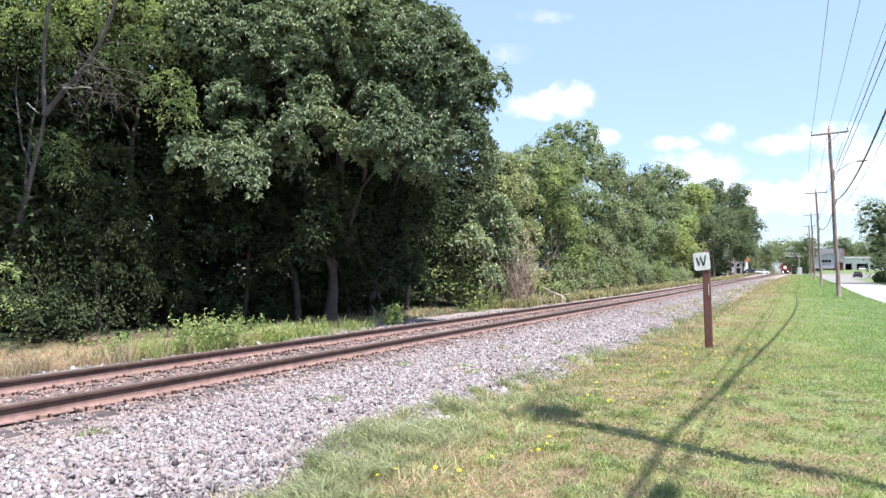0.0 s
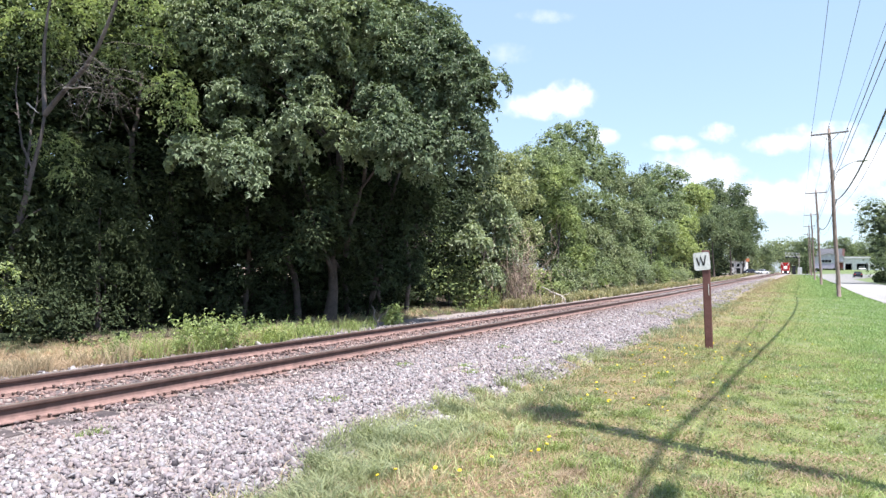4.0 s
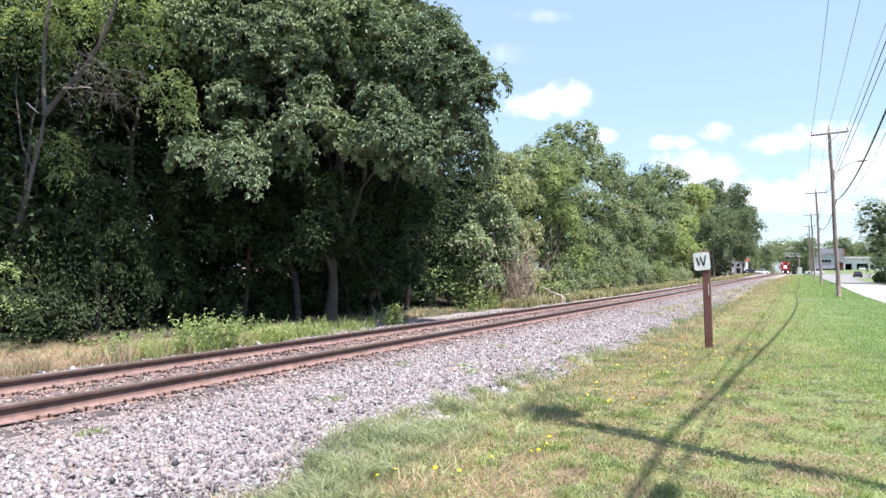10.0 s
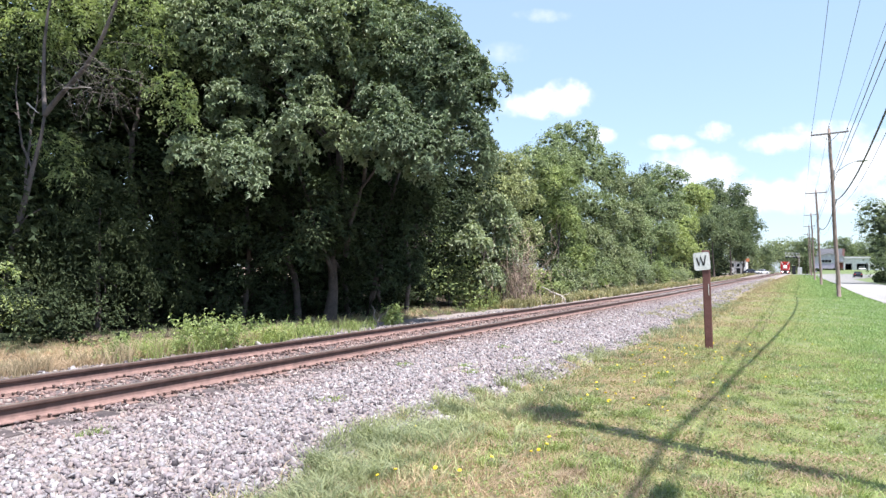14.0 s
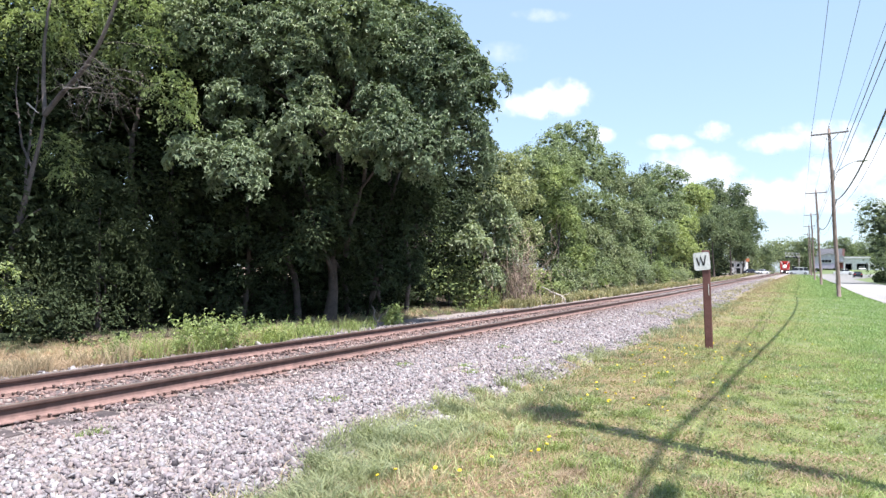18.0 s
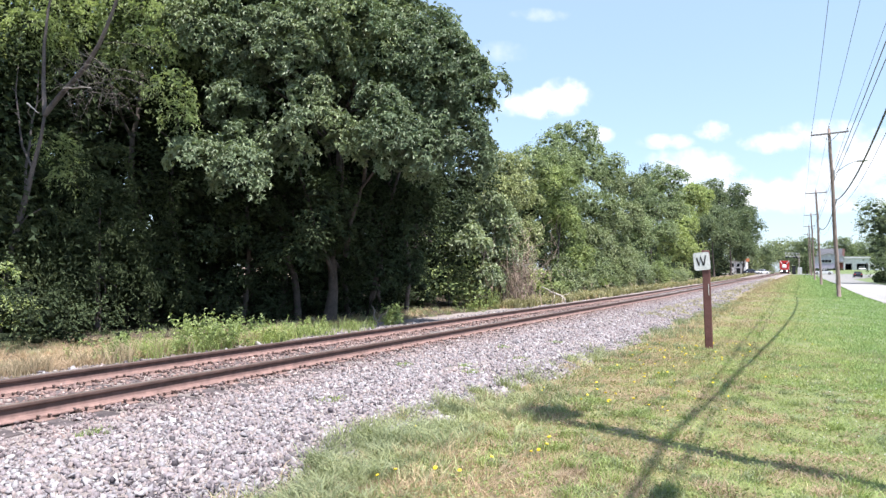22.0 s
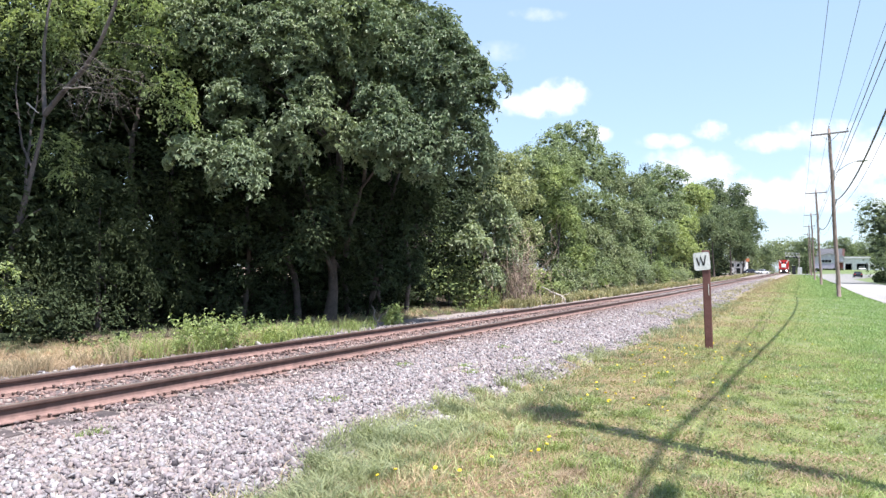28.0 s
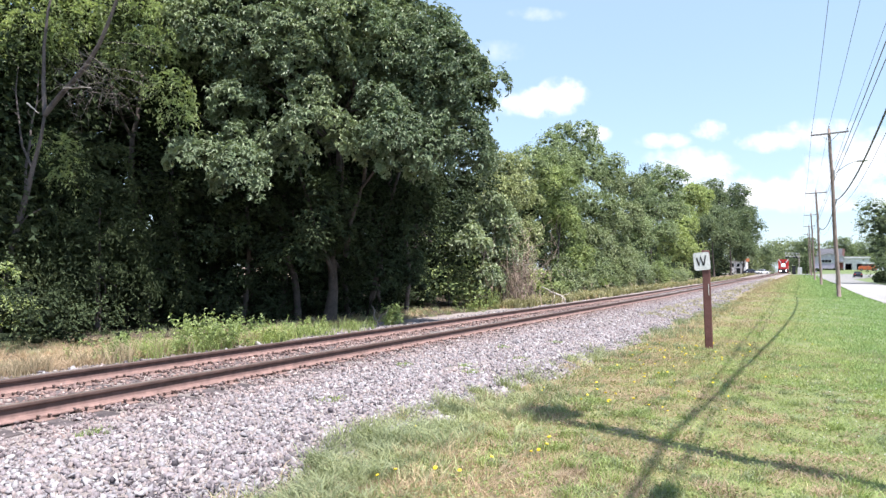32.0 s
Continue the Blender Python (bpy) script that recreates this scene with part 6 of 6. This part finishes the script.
lawn("dry_grass", "yellow dry grass fringe along the ballast", 16000, 24, 200, -5.0, -2.4, 0.11, 0.008, 1.3, VERGE_BLADE, 0.7, 1, 0.1)

# worn patches of reddish dead grass
for px_, py_, rx, ry, n in ((-1.55, 5.0, 0.42, 0.22, 5200), (-2.75, 5.2, 0.35, 0.3, 2600), (-0.9, 15.0, 0.7, 1.3, 5000), (1.2, 15.5, 0.8, 0.9, 3600), (-0.5, 22.0, 0.9, 1.8, 4000)):
    x, y = RNG.normal(px_, rx, n), RNG.normal(py_, ry, n)
    v, f = blades(x, y, RNG.uniform(0.02, 0.055, n), 0.007 * (1 + 0.05 * y), 1.5)
    thing("thatch", "reddish dead grass in a worn patch of lawn", "grass", kind="stuff", data=mesh_from("thatch", v, f, THATCH))

# broad little leaves close to the soil
n = 42000
cy_ = 3.4 + 13 * RNG.random(n) ** 1.6
cx_ = -3.2 + 7 * RNG.random(n)
keep = mottle(cx_, cy_, 0.5) * 0.6 + mottle(cx_ + 5, cy_, 1.6) * 0.6 > 0.5
cx_, cy_ = cx_[keep], cy_[keep]
v, f = leaf_arrays(np.stack([cx_, cy_, land(cx_, cy_) + RNG.uniform(0.01, 0.06, len(cx_))], -1), unit(RNG.normal(0, 0.35, (len(cx_), 3)) + [0, 0, 1]), RNG.uniform(0.014, 0.040, len(cx_)), 0.75)
thing("ground_cover", "low broad-leaved lawn weeds in patches", "weed", kind="stuff", data=mesh_from("ground_cover", v, f, COVER_LEAF))

# small green tufts in the stones
for x, y in ((-5.72, 4.02), (-4.83, 6.46), (-5.58, 9.3), (-4.4, 9.4), (-4.75, 9.8), (-5.2, 12.5), (-4.6, 14.0), (-4.3, 11.2)):
    n = 90
    v, f = blades(x + RNG.normal(0, 0.07, n), y + RNG.normal(0, 0.10, n), np.full(n, 0.075), np.full(n, 0.010), 0.9, 2)
    thing("grass_tuft", "small yellow-green tuft growing in the ballast", "weed", kind="stuff", data=mesh_from("grass_tuft", v, f, WEED_LEAF))

# ---- dandelions ----
YELLOW = plain("dandelion_yellow", (0.80, 0.60, 0.02), 0.6)
WHITE_PETAL = plain("clover_white", (0.70, 0.69, 0.64), 0.7)
bm = bmesh.new()
lathe(bm, [(0.004, 0.0), (0.016, 0.004), (0.021, 0.010), (0.016, 0.016), (0.005, 0.018)], 10)
head_me = bpy.data.meshes.new("flower_head")
bm.to_mesh(head_me)
bm.free()
head_me.materials.append(YELLOW)
stem_me = tubes("stem", [([(0, 0, 0), (0.006, 0.004, 0.08), (0.0, 0.0, 0.16)], 0.003)], WEED_LEAF, sides=5)
spots = [(-1.91, 5.62), (-1.9, 5.5), (-1.96, 5.84), (-1.98, 5.40), (-2.65, 4.31), (-2.72, 4.2), (-2.22, 4.54), (-2.18, 5.0), (-2.35, 4.45), (0.14, 17.21), (0.3, 16.68), (-3.4, 5.9)]
while len(spots) < 96:
    x, y = RNG.normal(-1.9, 0.75), 7.6 + 9.5 * RNG.random() ** 1.2
    if x > -3.3:
        spots.append((x, y))
for x, y in spots:
    s = RNG.uniform(0.62, 0.95)
    fl = thing("dandelion", "yellow dandelion flower in the grass", "flower", pose(x, y, float(land(x, y)), RNG.normal(0, 8), RNG.normal(0, 8), RNG.uniform(0, 360)), "dandelions")
    fl.scale = (s, s, s)
    part("stem", stem_me, None, fl)
    part("flower_head", head_me, None, fl, "yellow flower head", m=pose(0, 0, 0.16, RNG.normal(12, 12), RNG.normal(0, 12)))
n = 420
cxs, cys = RNG.normal(1.0, 0.6, n), 6.6 + 6 * RNG.random(n)
cxs[260:], cys[260:] = RNG.normal(0.9, 0.8, 160), 24 + 12 * RNG.random(160)
v, f = stones(cxs, cys, land(cxs, cys) + 0.08, np.full(n, 0.006) * (1 + cys * 0.03))
thing("clover", "white clover heads in the lawn", "flower", kind="stuff", data=mesh_from("clover", v, f, WHITE_PETAL))

# ---- ballast stones ----
def stone_run(n, y0, y1, x0, x1, r, spread=0.28, bias=1.0):
    x, y = scatter_bed(n, y0, y1, x0, x1, bias)
    size = r * np.exp(RNG.normal(0, spread, n))
    x = x - 0.25 * np.clip((x + 4.3) / 0.8, 0, 1) * RNG.random(n)
    z = bed_height(x - bed_shift(x, y), y) + size * RNG.uniform(-0.25, 0.35, n)
    return stones(x, y, z, size)


def stone_stuff(*runs):
    vs, fs, off = [], [], 0
    for a in runs:
        v, f = stone_run(*a)
        vs.append(v)
        fs.append(f + off)
        off += len(v)
    ob = part("stones", mesh_from("stones", np.vstack(vs), np.vstack(fs), BALLAST, smooth=True), None, ballast, "crushed grey stones")
    return tagged(ob, kind="stuff")


stone_stuff((4500, 3.5, 20, -4.5, -3.1, 0.026), (3000, 20, 45, -4.6, -3.0, 0.03), (18000, 2.0, 9.0, -6.20, -3.35, 0.027), (16000, 9.0, 20.0, -6.24, -3.4, 0.029), (16000, 20, 45, -6.6, -3.2, 0.030), (10000, 45, 130, -6.6, -3.7, 0.042))
stone_stuff((4500, -14.0, 2.0, -6.38, -3.45, 0.046), (2000, -14.0, 2.0, -8.15, -6.85, 0.040), (2000, -14, 4, -10.3, -8.4, 0.040))
stone_stuff((420, 2.0, 14.0, -6.75, -6.2, 0.022), (1000, 14, 40, -6.75, -6.25, 0.03), (700, 2, 14, -8.7, -8.35, 0.024))
stone_stuff((3200, 2.0, 14.0, -8.15, -6.85, 0.030), (2200, 14, 40, -8.15, -6.85, 0.036), (2600, 4, 30, -10.3, -8.4, 0.032))
# stones packed against the rails' feet between the sleepers
for sx in (0.755, -0.755):
    vs, fs, off = [], [], 0
    for n, y0, y1, r in ((4600, 2.0, 16.0, 0.026), (3400, 16.0, 45.0, 0.032)):
        x, y = scatter_bed(n, y0, y1, TRACK_X + sx - 0.26, TRACK_X + sx + (0.66 if sx > 0 else 0.30))
        gap = np.abs((y - 4.154) / TIE_STEP - np.round((y - 4.154) / TIE_STEP)) * TIE_STEP
        ok = gap > 0.13
        x, y = x[ok], y[ok]
        size = r * np.exp(RNG.normal(0, 0.25, len(x)))
        v, f = stones(x, y, RAIL_Z - 0.17 - 0.014 + rise(y) + 0.012 * RNG.normal(size=len(x)), size)
        vs.append(v)
        fs.append(f + off)
        off += len(v)
    tagged(part("stones", mesh_from("stones", np.vstack(vs), np.vstack(fs), BALLAST, smooth=True), None, ballast, "crushed stones packed at the rail"), kind="stuff")
stone_me = []
for k in range(12):
    stone_me.append(mesh_from("stone", STONES[k][0], STONES[k][1], BALLAST, smooth=True))
for k in range(300):
    x, y = -3.95 - 2.1 * RNG.random(), 3.2 + 4.6 * RNG.random()
    r = 0.030 * math.exp(RNG.normal(0, 0.2))
    q = Euler(RNG.uniform(0, 6.28, 3))
    part("stone", stone_me[k % 12], None, ballast, m=Matrix.LocRotScale((x, y, float(bed_height(x, y)) + r * 0.25), q, (r, r, r)))


# ---- what moves ----
# ---- weeds rooted in the far shoulder of the ballast ----
for x, y, h, r, leaf, lab in ((-10.1, 7.5, 0.52, 0.45, 0.055, "pale green leafy weeds in dry grass"), (-10.0, 8.2, 0.55, 0.5, 0.05, "pale green leafy weeds in dry grass"),
                              (-9.95, 9.1, 0.92, 0.4, 0.08, "dense bright green weeds beside the rail"), (-9.9, 9.7, 0.80, 0.4, 0.085, "dense bright green weeds beside the rail"),
                              (-9.9, 10.9, 0.55, 0.35, 0.075, "tall light green weeds by the track"), (-9.9, 12.2, 0.45, 0.4, 0.05, "feathery green weeds by the track")):
    weed_patch("weed", lab, x, y, h, r, WEED_LEAF, leaf, 22, 26)
lawn("verge_grass", "rough green grass beside the rail", 2000, 7.8, 15.0, -10.6, -9.55, 0.30, 0.007, 1.1, WEED_LEAF, 0.7, 2, 0.05)
lawn("verge_grass", "straw grass beside the rail", 2200, 5.0, 12.0, -10.8, -9.6, 0.34, 0.006, 1.1, SEED_BLADE, 0.7, 2, 0.05)


def motions():
    # clouds drift slowly
    for c, m in CLOUDS:
        walk(c, [(0.0, m), (32.0, Matrix.Translation((-30.0, -16.0, 10.0)) @ m)])
    # the train comes nearer along the line
    rows = []
    for k in range(9):
        t, y = 4.0 * k, 300.0 - 60.0 * k / 8
        slope = (float(bend(y + 8)) - float(bend(y))) / 8
        rows.append((t, Matrix.Translation((TRACK_X + float(bend(y)), y, float(rise(y)) + RAIL_Z)) @ Matrix.Rotation(-math.atan(slope), 4, "Z")))
    walk(loco, rows)

    # cars along the cross street: time, place
    def drive(ob, stops):
        walk(ob, [(t, lane(x)) for t, x in stops])

    drive(van, [(0, 110), (15.5, 29), (16.9, 13.0), (17.5, 5.4), (18.1, -0.9), (18.7, -7.6), (20.2, -24), (23, -55), (32, -80)])
    drive(sedan, [(0, 130), (16.2, 34), (17.8, 13.2), (18.1, 9.4), (18.4, 5.8), (19.0, -2.0), (19.3, -6.0), (20.6, -24), (24, -60), (32, -85)])
    drive(sedan_late, [(0, 150), (20.0, 42), (21.5, 14.0), (22.0, 6.0), (22.4, -0.5), (22.8, -7.0), (24.0, -24), (27, -60), (32, -90)])
    drive(sedan_early, [(0, 115), (7.6, 34), (9.5, 9.5), (10.5, -1.3), (11.0, -7.0), (12.6, -24), (15, -60), (32, -95)])
    pz = 2.3
    walk(pickup, [(0, pose(75, 231, pz)), (29.0, pose(44, 231, pz)), (31.0, pose(23.0, 231, pz)), (31.6, pose(18.8, 231, pz)), (32.0, pose(17.9, 231, pz))])
    # boughs sway a little in the wind
    for k, b in enumerate(SWAY):
        at = b.location.copy()
        amount = 0.35 if k < 6 else 0.7
        rows = []
        for j in range(41):
            t = 0.8 * j
            a = amount * (math.sin(1.9 * t + 1.3 * k) + 0.6 * math.sin(3.1 * t + 2.1 * k))
            c = amount * 0.7 * math.sin(2.4 * t + 0.7 * k)
            rows.append((t, pose(at.x, at.y, at.z, a, c, 0.5 * a)))
        walk(b, rows)


motions()
